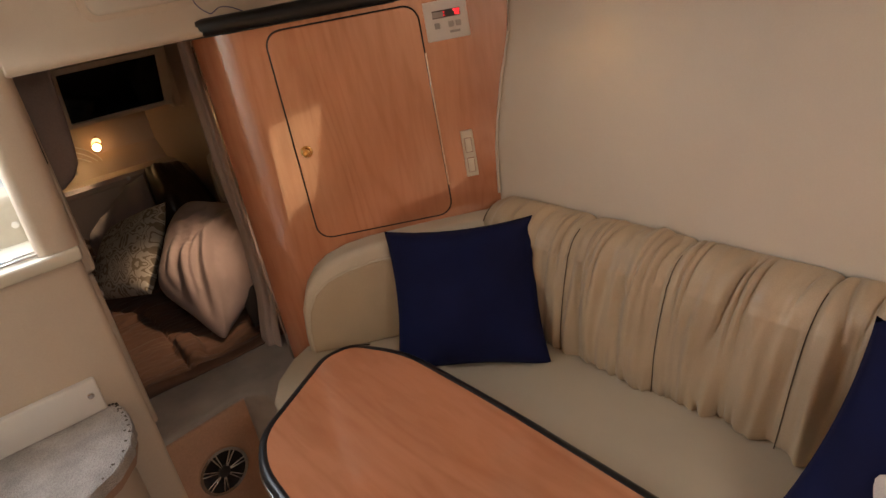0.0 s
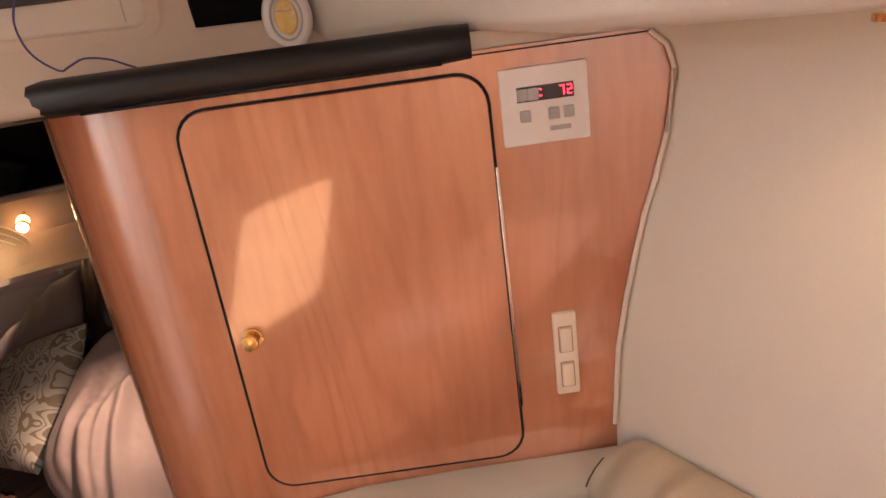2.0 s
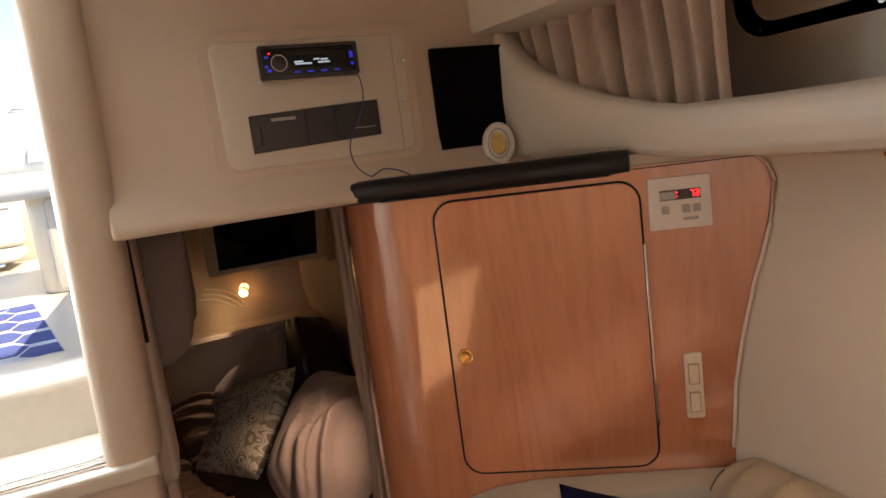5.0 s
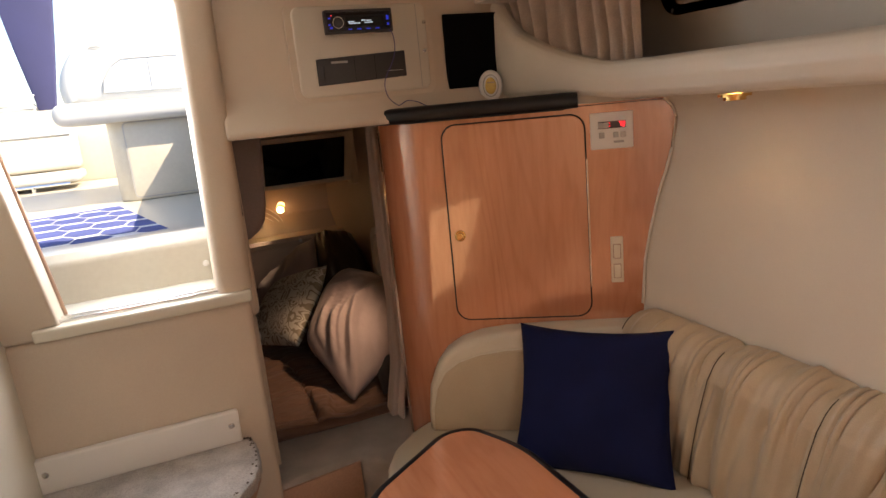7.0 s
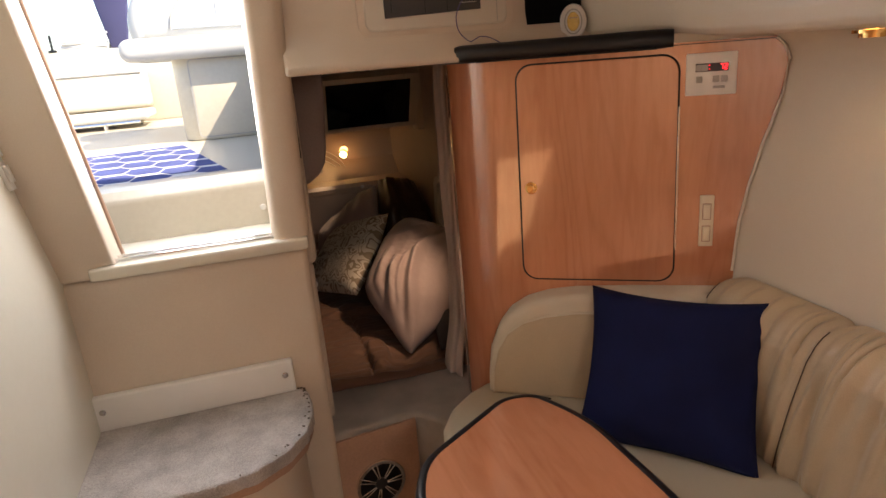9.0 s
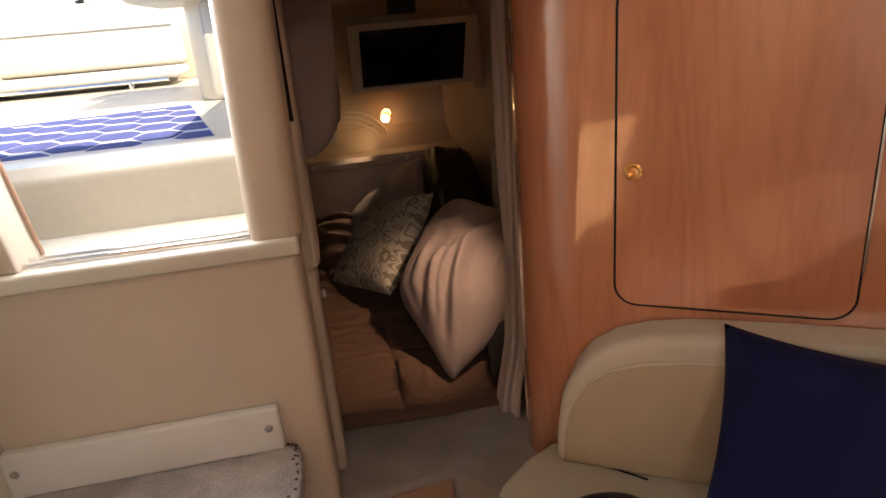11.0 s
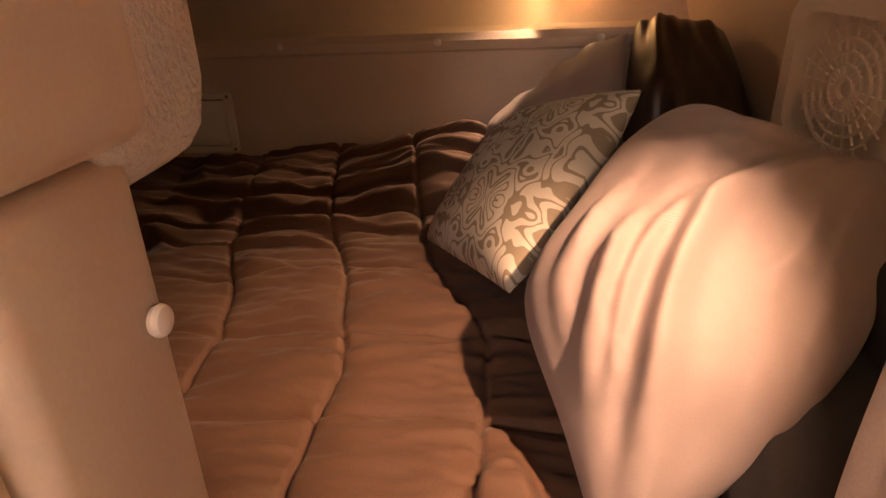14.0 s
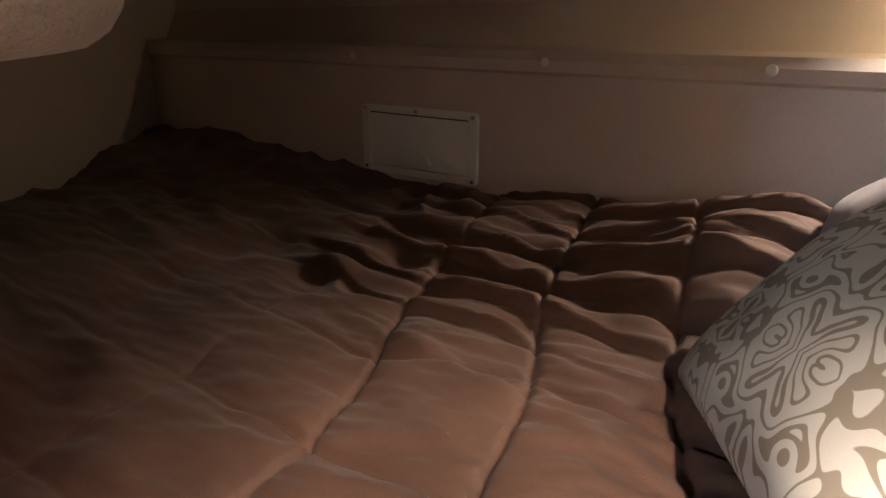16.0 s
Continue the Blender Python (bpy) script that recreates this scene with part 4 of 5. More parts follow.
def steps():
    e = thing("entry_step", "carpeted cabin step with worn edges below the companionway", "step", (-0.4, 1.25, 0))
    out = [(-0.655, 1.454), (-0.165, 1.454), (-0.132, 1.43), (-0.123, 1.38), (-0.127, 1.30), (-0.152, 1.215), (-0.20, 1.15), (-0.275, 1.10), (-0.36, 1.082), (-0.655, 1.07)]
    fine = []
    for (a, b), (c, d) in zip(out, out[1:] + out[:1]):
        for k in range(8):
            f = k / 8
            x, y = a + (c - a) * f, b + (d - b) * f
            worn = 0.006 * fold(x, y, 3, 70) if y < 1.44 and x > -0.64 else 0
            fine.append((x + worn, y + worn))
    part("tread", prism(fine, 0.728, 0.760, None, 0.008, 2, True), TREAD, e, "grey-beige worn carpet", 0)
    part("tread_edge", prism([(x * 0.985 - 0.008, 1.454 + (y - 1.454) * 0.965) for x, y in out], 0.700, 0.729), RISER, e, "brown worn edge below the carpet")
    rnd = random.Random(8)
    for j in range(26):
        x, y = fine[rnd.randrange(14, 66)]
        x, y = x - rnd.uniform(0.004, 0.016), y + rnd.uniform(0.004, 0.014)
        part("worn_spot", disc(rnd.uniform(0.0016, 0.0034), 0.7585, 0.7612, pose(x, y, 0), 6), STITCH, e, "small brown worn spot", 0)
    inn = [(-0.645, 1.453), (-0.175, 1.453), (-0.160, 1.40), (-0.165, 1.32), (-0.21, 1.22), (-0.30, 1.16), (-0.645, 1.14)]
    part("body", prism(inn, 0.0, 0.701, None, 0.01, 2), VINYL_PAD, e, "cream moulded step body")
    k = thing("kick_board", "white painted kick board screwed above the step", "board", (-0.4, 1.43, 0.76))
    part("board", box(-0.655, -0.158, 1.430, 1.4545, 0.760, 0.855, 0.006, 3), WHITE, k)
    for x in (-0.635, -0.181):
        part("screw", disc(0.0085, 0, 0.004, frame_of((x, 1.4305, 0.815), (1, 0, 0), (0, 0, 1)), 16, 0.0015), CHROME, k, "bright screw head")


steps()


def speaker():
    e = thing("speaker", "round black loudspeaker with a chrome spoked grille in the riser", "speaker", (0.045, 1.48, 0.29))
    m = frame_of((0.045, 1.4815, 0.366), (0.99, 0.141, 0), (0, 0, 1))
    part("cone", disc(0.072, -0.001, 0.006, m, 32), BLACK, e)
    circ = lambda r: [(r * math.cos(2 * math.pi * k / 40), r * math.sin(2 * math.pi * k / 40)) for k in range(40)]  # noqa: E731
    part("rim", ring(circ(0.078), circ(0.068), -0.001, 0.012, m), CHROME, e, "chrome rim")
    part("hub", disc(0.020, 0.005, 0.014, m, 24, 0.003), GREY_DARK, e, "dark hub")
    for k in range(7):
        for s in (-6, 6):
            part("spoke", box(0.016, 0.070, -0.0022, 0.0022, 0.009, 0.013, 0.001, 1, m @ pose(0, 0, 0, 0, 0, 360 * k / 7 + s)), CHROME, e, "chrome spoke")


speaker()

# ---- berth things ----


def berth_quilt():
    """A rumpled quilt, sewn in squares, over the berth."""

    # Stitched lines, as x along y and as y along x.
    runs = (((-0.11, 1.70), (-0.11, 1.90), (-0.12, 2.04), (-0.11, 2.15), (-0.17, 2.44), (-0.28, 2.71), (-0.34, 3.06)),
            ((0.11, 1.70), (0.11, 2.26), (0.02, 2.46), (-0.06, 2.64), (-0.10, 2.85), (-0.14, 3.06)),
            ((-0.34, 1.70), (-0.335, 2.22), (-0.39, 2.40), (-0.48, 2.61), (-0.56, 3.06)),
            ((-0.60, 1.70), (-0.59, 2.2), (-0.66, 2.5), (-0.78, 3.06)),
            ((-0.86, 1.70), (-0.87, 2.3), (-1.0, 3.06)), ((-1.13, 1.70), (-1.15, 2.3), (-1.3, 3.06)))
    rows = (((-2.0, 1.83), (-0.1, 1.84), (0.8, 1.80)), ((-2.0, 2.02), (-0.4, 2.06), (0.15, 2.08), (0.8, 2.06)), ((-2.0, 2.24), (-0.4, 2.26), (0.1, 2.28), (0.8, 2.2)),
            ((-2.0, 2.48), (-0.9, 2.46), (-0.40, 2.44), (-0.19, 2.51), (0.0, 2.50), (0.8, 2.44)), ((-2.0, 2.70), (-0.5, 2.70), (-0.28, 2.70), (0.8, 2.64)), ((-2.0, 2.88), (-0.3, 2.84), (0.8, 2.84)))

    def along(line, k, s):
        for p, q in zip(line, line[1:]):
            if p[k] <= s <= q[k]:
                w = (s - p[k]) / (q[k] - p[k])
                w = w * w * (3 - 2 * w) * 0.5 + w * 0.5
                return p[1 - k] * (1 - w) + q[1 - k] * w
        return 9.0

    def height(x, y):
        z = 0.590 + 0.02 * step01(2.0, 2.4, y) + 0.075 * step01(2.62, 3.0, y)
        z += 0.10 * math.exp(-((x + 0.02) ** 2) / 0.05 - ((y - 2.86) ** 2) / 0.035)
        z += 0.05 * step01(-0.7, -1.5, x)
        z -= 0.02 * step01(0.10, 0.25, x) * (1 - step01(2.4, 2.7, y))
        z -= 0.008 * step01(1.93, 1.74, y)
        wob = 0.010 * fold(x, y, 1, 7)
        calm = 1 - 0.75 * step01(-0.38, -0.62, x)
        near = 1.0
        for line in runs:
            d = abs(x + wob - along(line, 1, y))
            near = min(near, d)
            z -= 0.010 * calm * math.exp(-(d / 0.0045) ** 2)
        for line in rows:
            d = abs(y + wob - along(line, 0, x))
            near = min(near, d * 1.15)
            z -= 0.007 * calm * math.exp(-(d / 0.0045) ** 2)
        z += 0.013 * (1 - math.exp(-near / 0.035)) * calm
        # Fine gathers run off the stitches; broad soft rolls lie between.
        gather = math.exp(-near / 0.045)
        z += (0.35 + 0.65 * calm) * ((0.0055 + 0.007 * gather) * fold(x * 11 + 3 * y, y * 34 - 6 * x, 5, 1) + 0.0025 * fold(x * 30, y * 70, 7, 1)) + 0.015 * fold(x * 4 + 5, y * 13 + 2 * x, 2, 1) * (0.6 + 0.4 * step01(-0.2, -0.8, x))
        z += 0.012 * fold(x * 2.2, y * 4.5, 0, 1)
        back = step01(2.50, 2.66, y)
        rumple = back * step01(-0.95, -0.55, x) * (1 - step01(0.15, 0.35, x))
        pleat = (y + 0.10 * x + 0.020 * fold(x * 4, y * 4, 3, 1)) / 0.075
        z += rumple * 0.034 * (1 - (pleat % 1)) ** 1.6 * min(1, (pleat % 1) * 9) * (0.75 + 0.6 * fold(x * 5, y * 9, 6, 1))
        z += rumple * 0.018 * fold(x * 9, y * 24, 8, 1)
        left = step01(-0.35, -0.60, x) * step01(2.35, 2.60, y)
        z += left * 0.034 * (0.15 - abs(fold(x * 7 + y * 5, y * 6 - x * 3, 4, 1)))
        ridge = (y - 2.455 + 0.18 * (x + 0.2)) / 0.018
        z += 0.010 * math.exp(-ridge * ridge) * step01(-0.9, -0.4, x) * (1 - step01(0.0, 0.1, x))
        bump = math.hypot((x - 0.145) / 0.050, (y - 1.90) / 0.12)
        z += 0.030 * (1 - step01(0.55, 1.0, bump))
        return z

    def across(a):
        return -1.98 + 1.18 * a / 0.2 if a < 0.2 else -0.80 + 1.10 * (a - 0.2) / 0.7 if a < 0.9 else 0.30 + 0.44 * (a - 0.9) / 0.1

    def f(a, b):
        x, y = across(a), 1.748 + 1.312 * b
        return Vector((x, y, height(x, y)))

    e = thing("berth_quilt", "rumpled brown quilt sewn in squares over the berth", "quilt", (-0.4, 2.4, 0.45))
    part("cover", sheet(380, 310, f), QUILT, e, "", 180)
    drop = lambda a, b: Vector((-1.98 + 2.72 * a, 1.748 - 0.020 * math.sin(b * 3) + 0.012 * b * fold(a * 20, b, 0, 1), height(-1.98 + 2.72 * a, 1.748) * (1 - b) + 0.555 * b))  # noqa: E731
    part("hem", sheet(120, 8, drop), QUILT, e, "", 180)
    m = thing("berth_mattress", "dark fitted mattress under the quilt", "mattress", (-0.4, 2.4, 0.42))
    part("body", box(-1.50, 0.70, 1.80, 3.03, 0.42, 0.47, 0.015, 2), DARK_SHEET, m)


berth_quilt()

def spline(points, steps, closed=False):
    """A smooth line through points in the plane."""
    p = [Vector(q) for q in points]
    n, out = len(p), []
    for k in range(n if closed else n - 1):
        a, b, c, d = (p[(k + j) % n] if closed else p[min(max(k + j, 0), n - 1)] for j in (-1, 0, 1, 2))
        out += [0.5 * (2 * b + (c - a) * f + (2 * a - 5 * b + 4 * c - d) * f * f + (3 * b - a - 3 * c + d) * f**3) for f in (j / steps for j in range(steps))]
    return out if closed else out + [p[-1]]


def draped_pillow():
    """A soft pillow drawn to a point at its foot, with folds that run up from the point and bend to its outer corner."""
    m = frame_of((0.40, 2.10, 0.72), (1, 0, 0), (0, 0.867, 0.498))
    rim = spline(((-0.146, -0.265), (-0.190, -0.12), (-0.232, 0.02), (-0.222, 0.10), (-0.165, 0.20), (-0.085, 0.325), (0.02, 0.40), (0.12, 0.345), (0.215, 0.275), (0.285, 0.255), (0.225, 0.10), (0.150, -0.03), (0.02, -0.155), (-0.10, -0.245)), 24, True)
    heart = Vector((0.01, 0.10))
    folds = []
    for line, high, wide in ((((-0.168, -0.11), (-0.196, 0.03), (-0.155, 0.118), (-0.099, 0.196)), 0.020, 0.012), (((-0.157, -0.20), (-0.170, -0.08), (-0.154, 0.0), (-0.126, 0.073), (-0.085, 0.125)), 0.034, 0.014),
                             (((-0.144, -0.12), (-0.121, 0.0), (-0.081, 0.083), (-0.010, 0.155)), 0.022, 0.012), (((-0.131, -0.22), (-0.106, -0.112), (-0.081, -0.014), (-0.041, 0.075), (0.014, 0.151), (0.150, 0.228)), 0.042, 0.017),
                             (((-0.06, -0.16), (-0.005, -0.02), (0.07, 0.10), (0.17, 0.20)), 0.007, 0.030), (((-0.10, 0.27), (-0.02, 0.25), (0.07, 0.27)), 0.008, 0.015), (((0.10, 0.02), (0.15, 0.11), (0.22, 0.22)), 0.010, 0.012), (((0.04, 0.14), (0.11, 0.19), (0.20, 0.24)), 0.012, 0.012), (((0.02, 0.02), (0.09, 0.07), (0.13, 0.16)), 0.008, 0.012), (((0.06, 0.30), (0.13, 0.27), (0.21, 0.25)), 0.010, 0.010), (((0.0, 0.34), (0.05, 0.30), (0.12, 0.27)), 0.008, 0.010)):
        pts = np.array([tuple(q) for q in spline(line, 30)])
        folds.append((pts, high, wide))
    rings, n = 56, len(rim)

    def at(r, k, side):
        p = heart + (rim[k] - heart) * r
        body = max(0.0, 1 - r**2.6) ** 0.5
        z = side * (0.088 if side > 0 else 0.085) * body * (0.80 + 0.35 * step01(-0.25, 0.15, p.y))
        if side > 0:
            fade = min(1.0, 4 * (1 - r))
            for pts, high, wide in folds:
                d = np.hypot(pts[:, 0] - p.x, pts[:, 1] - p.y)
                j = int(d.argmin())
                ends = min(1.0, 3.2 * min(j, len(pts) - 1 - j) / len(pts) + 0.06)
                across = (pts[min(j + 1, len(pts) - 1)] - pts[max(j - 1, 0)])
                left = across[0] * (p.y - pts[j, 1]) - across[1] * (p.x - pts[j, 0]) > 0
                z += fade * high * ends * math.exp(-(d[j] / (wide * (0.8 if left else 1.7))) ** 2)
            z += fade * (0.012 * fold(p.x, p.y, 4, 7) + 0.006 * fold(p.x - 0.4 * p.y, p.y * 0.4, 2, 24) + 0.002 * fold(p.x, p.y, 9, 50))
        return m @ Vector((p.x, p.y, z))

    bm = bmesh.new()
    edge = [bm.verts.new(m @ Vector((q.x, q.y, 0))) for q in rim]
    for side in (1, -1):
        hub = bm.verts.new(at(0, 0, side))
        last = None
        for i in range(1, rings + 1):
            row = edge if i == rings else [bm.verts.new(at(1 - (1 - i / rings) ** 1.35, k, side)) for k in range(n)]
            for k in range(n):
                bm.faces.new((hub, row[k], row[(k + 1) % n]) if last is None else (last[k], row[k], row[(k + 1) % n], last[(k + 1) % n]))
            last = row
    return bm


e = thing("damask_pillow", "cream pillow with a taupe scroll pattern on the berth", "pillow", (0.2, 2.4, 0.62))
part("cover", soft_pillow(((0.143, 2.257, 0.691), (0.361, 2.511, 0.952), (0.142, 2.72, 0.863), (-0.045, 2.62, 0.625)), 0.13, 0.004, bulge=-0.01, seed=1.0), DAMASK, e, "", 180)
e = thing("grey_pillow", "plain mauve-grey pillow behind the patterned one", "pillow", (0.3, 2.8, 0.7))
part("cover", soft_pillow(((0.06, 2.76, 0.70), (0.33, 2.66, 0.86), (0.390, 2.94, 1.00), (0.08, 2.98, 0.77)), 0.14, 0.006, bulge=0.02, folds=0.012, seed=7.0), MAUVE, e, "", 180)
e = thing("mauve_pillow", "large draped mauve bed pillow at the berth's entrance", "pillow", (0.4, 2.1, 0.6))
part("cover", draped_pillow(), MAUVE, e, "", 180)
e = thing("satin_pillow", "dark brown satin pillow in the berth corner", "pillow", (0.5, 2.8, 0.8))
part("cover", soft_pillow(((0.36, 2.70, 0.80), (0.60, 2.60, 0.80), (0.585, 2.90, 1.00), (0.41, 2.98, 1.01)), 0.16, 0.008, folds=0.02, seed=9.0), DARK_SATIN, e, "", 180)


def curtain(name, label, top, base, spread):
    e = thing(name, label, "curtain", base)

    def f(u, v):
        a = Vector(top).lerp(Vector(base), v) + Vector((-0.040, -0.030, 0)) * step01(0.80, 1.0, v)
        wide = spread * (1.0 - 0.30 * math.exp(-((v - 0.62) / 0.12) ** 2) + 0.12 * v)
        ang = 2 * math.pi * u
        rad = 0.5 + 0.10 * math.sin(ang * 5 + 1.5 * v) + 0.10 * fold(u * 6, v * 3, 2, 1)
        return a + Vector((0.62 * wide * rad * math.cos(ang), 1.2 * wide * rad * math.sin(ang), 0.012 * math.sin(ang * 2) * v))

    part("cloth", sheet(90, 40, f), CURTAIN, e, "", 180)
    return e


curtain("door_curtain", "gathered pinkish grey curtain at the berth entrance", (0.430, 1.768, 1.61), (0.418, 1.745, 0.563), 0.074)


def television():
    e = thing("television", "small flat television with a pale frame hung over the berth", "television", (0.35, 2.78, 1.28))
    m = frame_of((0.365, 2.730, 1.420), (1, 0, 0), (0, -0.47, 0.88))
    part("body", prism(rounded(-0.232, 0.232, -0.137, 0.137, 0.012), -0.045, 0.0, m, 0.006), IVORY, e, "pale grey-cream casing")
    part("bezel", ring(rounded(-0.232, 0.232, -0.137, 0.137, 0.012), rounded(-0.192, 0.192, -0.118, 0.112, 0.004), 0.0, 0.012, m), IVORY, e, "pale frame")
    part("screen", box(-0.193, 0.193, -0.119, 0.113, 0.0, 0.004, 0, 1, m), SCREEN, e, "dark glossy screen")
    part("bracket", box(0.30, 0.40, 2.79, 2.86, 1.45, 1.625, 0.006), GREY_DARK, e, "dark bracket")
    s = thing("tv_side_box", "cream moulded box beside the television", "box", (0.64, 2.8, 1.28))
    part("shell", box(0.59, 0.70, 2.76, 2.86, 1.27, 1.62, 0.012, 3), IVORY, s)


television()


def reading_lamp():
    e = thing("reading_lamp", "small lit brass reading lamp with modelled arcs of light on the wall", "lamp", (0.265, 3.19, 1.05))
    m = look((0.276, 3.150, 1.140), (0.02, 2.62, 0.92))
    circle = lambda r: [(r * math.cos(math.pi * k / 12), r * math.sin(math.pi * k / 12)) for k in range(24)]  # noqa: E731
    part("shade", disc(0.020, 0.020, 0.052, m @ pose(0.004, 0.006, 0), 24, 0.005), LENS_AMBER, e, "glowing amber glass shade", 60)
    part("collar", ring(circle(0.0225), circle(0.019), 0.008, 0.020, m), BRASS, e, "dark brass collar", 60)
    part("bulb", disc(0.019, 0.0, 0.006, m, 24, 0.002), LENS, e, "glowing warm bulb")
    part("stem", tube([m @ Vector((0.004, 0.006, 0.05)), Vector((0.295, 3.225, 1.175)), Vector((0.30, 3.245, 1.18))], 0.006, 8), BRASS, e)
    # Three pale tubes stand in for arcs of lamplight reflected on the wall.
    for k in range(3):
        arc = [(0.292 - 0.014 * k, 3.205, 1.020), (0.284 - 0.016 * k, 3.212, 1.075 - 0.008 * k), (0.250 - 0.020 * k, 3.222, 1.123 - 0.014 * k), (0.187 - 0.018 * k, 3.228, 1.164 - 0.018 * k), (0.123 - 0.016 * k, 3.232, 1.178 - 0.022 * k)]
        line = [Vector(arc[0])]
        for i in range(4):
            p0, p1, p2, p3 = (Vector(arc[min(max(i + d, 0), 4)]) for d in (-1, 0, 1, 2))
            line += [0.5 * (2 * p1 + (p2 - p0) * f + (2 * p0 - 5 * p1 + 4 * p2 - p3) * f * f + (3 * p1 - p0 - 3 * p2 + p3) * f**3) for f in (0.25, 0.5, 0.75, 1.0)]
        part("light_arc", tube(line, 0.0032, 6), WHITE, e, "pale arc for lamplight on the wall")


reading_lamp()


# Fixture added out of view to carry berth_beam; its form is assumed.
def unseen_spot():
    e = thing("unseen_spot_lamp", "added unseen black spot lamp behind the corner cabinet", "lamp", (0.605, 1.77, 1.50))
    m = look((0.585, 1.830, 1.425), (0.15, 2.16, 0.62))
    circle = lambda r: [(r * math.cos(math.pi * k / 14), r * math.sin(math.pi * k / 14)) for k in range(28)]  # noqa: E731
    part("shade", join(ring(circle(0.040), circle(0.034), -0.018, 0.05, m), disc(0.039, 0.045, 0.060, m, 28, 0.006)), BLACK, e, "black metal shade", 60)
    part("lens", disc(0.0345, 0.016, 0.022, m, 28), LENS, e, "glowing warm lens")
    part("stem", tube([m @ Vector((0, 0, 0.058)), Vector((0.602, 1.785, 1.50)), Vector((0.605, 1.766, 1.50))], 0.007, 8), BLACK, e, "black swivel stem")
    part("plate", disc(0.026, -0.002, 0.008, frame_of((0.605, 1.763, 1.50), (-1, 0, 0), (0, 0, 1)), 24, 0.003), BLACK, e, "round black wall plate")


unseen_spot()
for x in (-0.99, -0.47, -0.06, 0.34):
    e = thing("shelf_screw", "domed cream screw cap on the berth shelf edge", "screw cap", (x, 3.04, 0.97), "shelf screw caps")
    part("cap", disc(0.010, 0, 0.008, frame_of((x, 3.041, 0.982), (1, 0, 0), (0, 0, 1)), 14, 0.004), WHITE, e)


def wall_hatch():
    e = thing("wall_hatch", "white plastic inspection hatch with a finger latch in the berth wall", "hatch", (-0.81, 3.05, 0.70))
    m = frame_of((-0.808, 3.060, 0.784), (1, 0, 0), (0, 0, 1))
    part("frame", ring(rounded(-0.172, 0.172, -0.083, 0.083, 0.012), rounded(-0.150, 0.150, -0.066, 0.066, 0.006), 0, 0.010, m), WHITE, e)
    part("door", prism(rounded(-0.146, 0.146, -0.064, 0.062, 0.006), 0, 0.006, m, 0.002, 2, True), WHITE, e)
    part("gap", box(-0.150, 0.150, 0.061, 0.067, -0.001, 0.003, 0, 1, m), GAP, e, "dark gap at the top")
    part("latch", prism([(-0.045, -0.050), (0.045, -0.050), (0.032, -0.028), (-0.032, -0.028)], 0.005, 0.018, m, 0.004), WHITE, e, "white finger latch")
    for x, y in ((-0.161, 0.073), (0, 0.074), (0.161, 0.073), (0.161, -0.073), (-0.161, -0.073)):
        part("screw", disc(0.005, 0.009, 0.012, m @ pose(x, y, 0), 10), CHROME, e, "small screw")


wall_hatch()


def box_fan():
    e = thing("table_fan", "white square plastic fan against the berth side wall", "fan", (0.63, 2.52, 0.8))
    m = frame_of((0.640, 2.40, 0.965), (-0.22, 0.97, 0.05), (0, 0.0, 1)) @ pose(0, 0, 0, 0, 180, 0)
    part("housing", ring(rounded(-0.14, 0.14, -0.125, 0.125, 0.05), rounded(-0.115, 0.115, -0.100, 0.100, 0.045), -0.03, 0.03, m), WHITE, e, "", 60)
    part("back", prism(rounded(-0.118, 0.118, -0.103, 0.103, 0.045), -0.025, -0.018, m), WHITE, e)
    for k in range(5):
        r = 0.018 + 0.018 * k
        part("grille_ring", ring([(r * math.cos(a * math.pi / 18), r * math.sin(a * math.pi / 18)) for a in range(36)], [((r - 0.004) * math.cos(a * math.pi / 18), (r - 0.004) * math.sin(a * math.pi / 18)) for a in range(36)], 0.014, 0.020, m), WHITE, e)
    for k in range(24):
        part("grille_rib", box(0.012, 0.100, -0.0012, 0.0012, 0.014, 0.018, 0, 1, m @ pose(0, 0, 0, 0, 0, 15 * k)), WHITE, e, "", 0)
    part("foot", box(0.58, 0.70, 2.30, 2.52, 0.80, 0.842, 0.01), WHITE, e)
    b = thing("locker_box", "dark upholstered locker ledge beside the berth pillows", "ledge", (0.63, 2.4, 0.5))
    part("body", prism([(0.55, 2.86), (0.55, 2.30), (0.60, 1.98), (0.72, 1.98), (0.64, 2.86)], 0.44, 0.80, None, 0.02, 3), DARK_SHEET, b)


box_fan()
p = thing("porthole", "black round porthole frame on the berth side wall", "porthole", (0.66, 2.45, 1.2))
m = frame_of((0.664, 2.44, 1.305), (0.136, -0.99, 0), (0, 0, 1))
circ = lambda r: [(r * math.cos(2 * math.pi * k / 32), r * math.sin(2 * math.pi * k / 32)) for k in range(32)]  # noqa: E731
part("rim", ring(circ(0.075), circ(0.055), -0.004, 0.022, m), BLACK, p)
part("pane", disc(0.056, 0, 0.004, m, 32), SCREEN, p, "dark glass")
e = thing("dark_blanket", "charcoal folded blanket beside the mauve pillow", "blanket", (0.52, 1.95, 0.58))
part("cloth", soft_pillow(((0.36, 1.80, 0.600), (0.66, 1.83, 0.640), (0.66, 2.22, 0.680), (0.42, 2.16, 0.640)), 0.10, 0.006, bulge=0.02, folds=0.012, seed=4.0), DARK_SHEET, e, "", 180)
e = thing("care_label", "thin white cloth label beside the pillow", "label", (0.41, 1.94, 0.60))
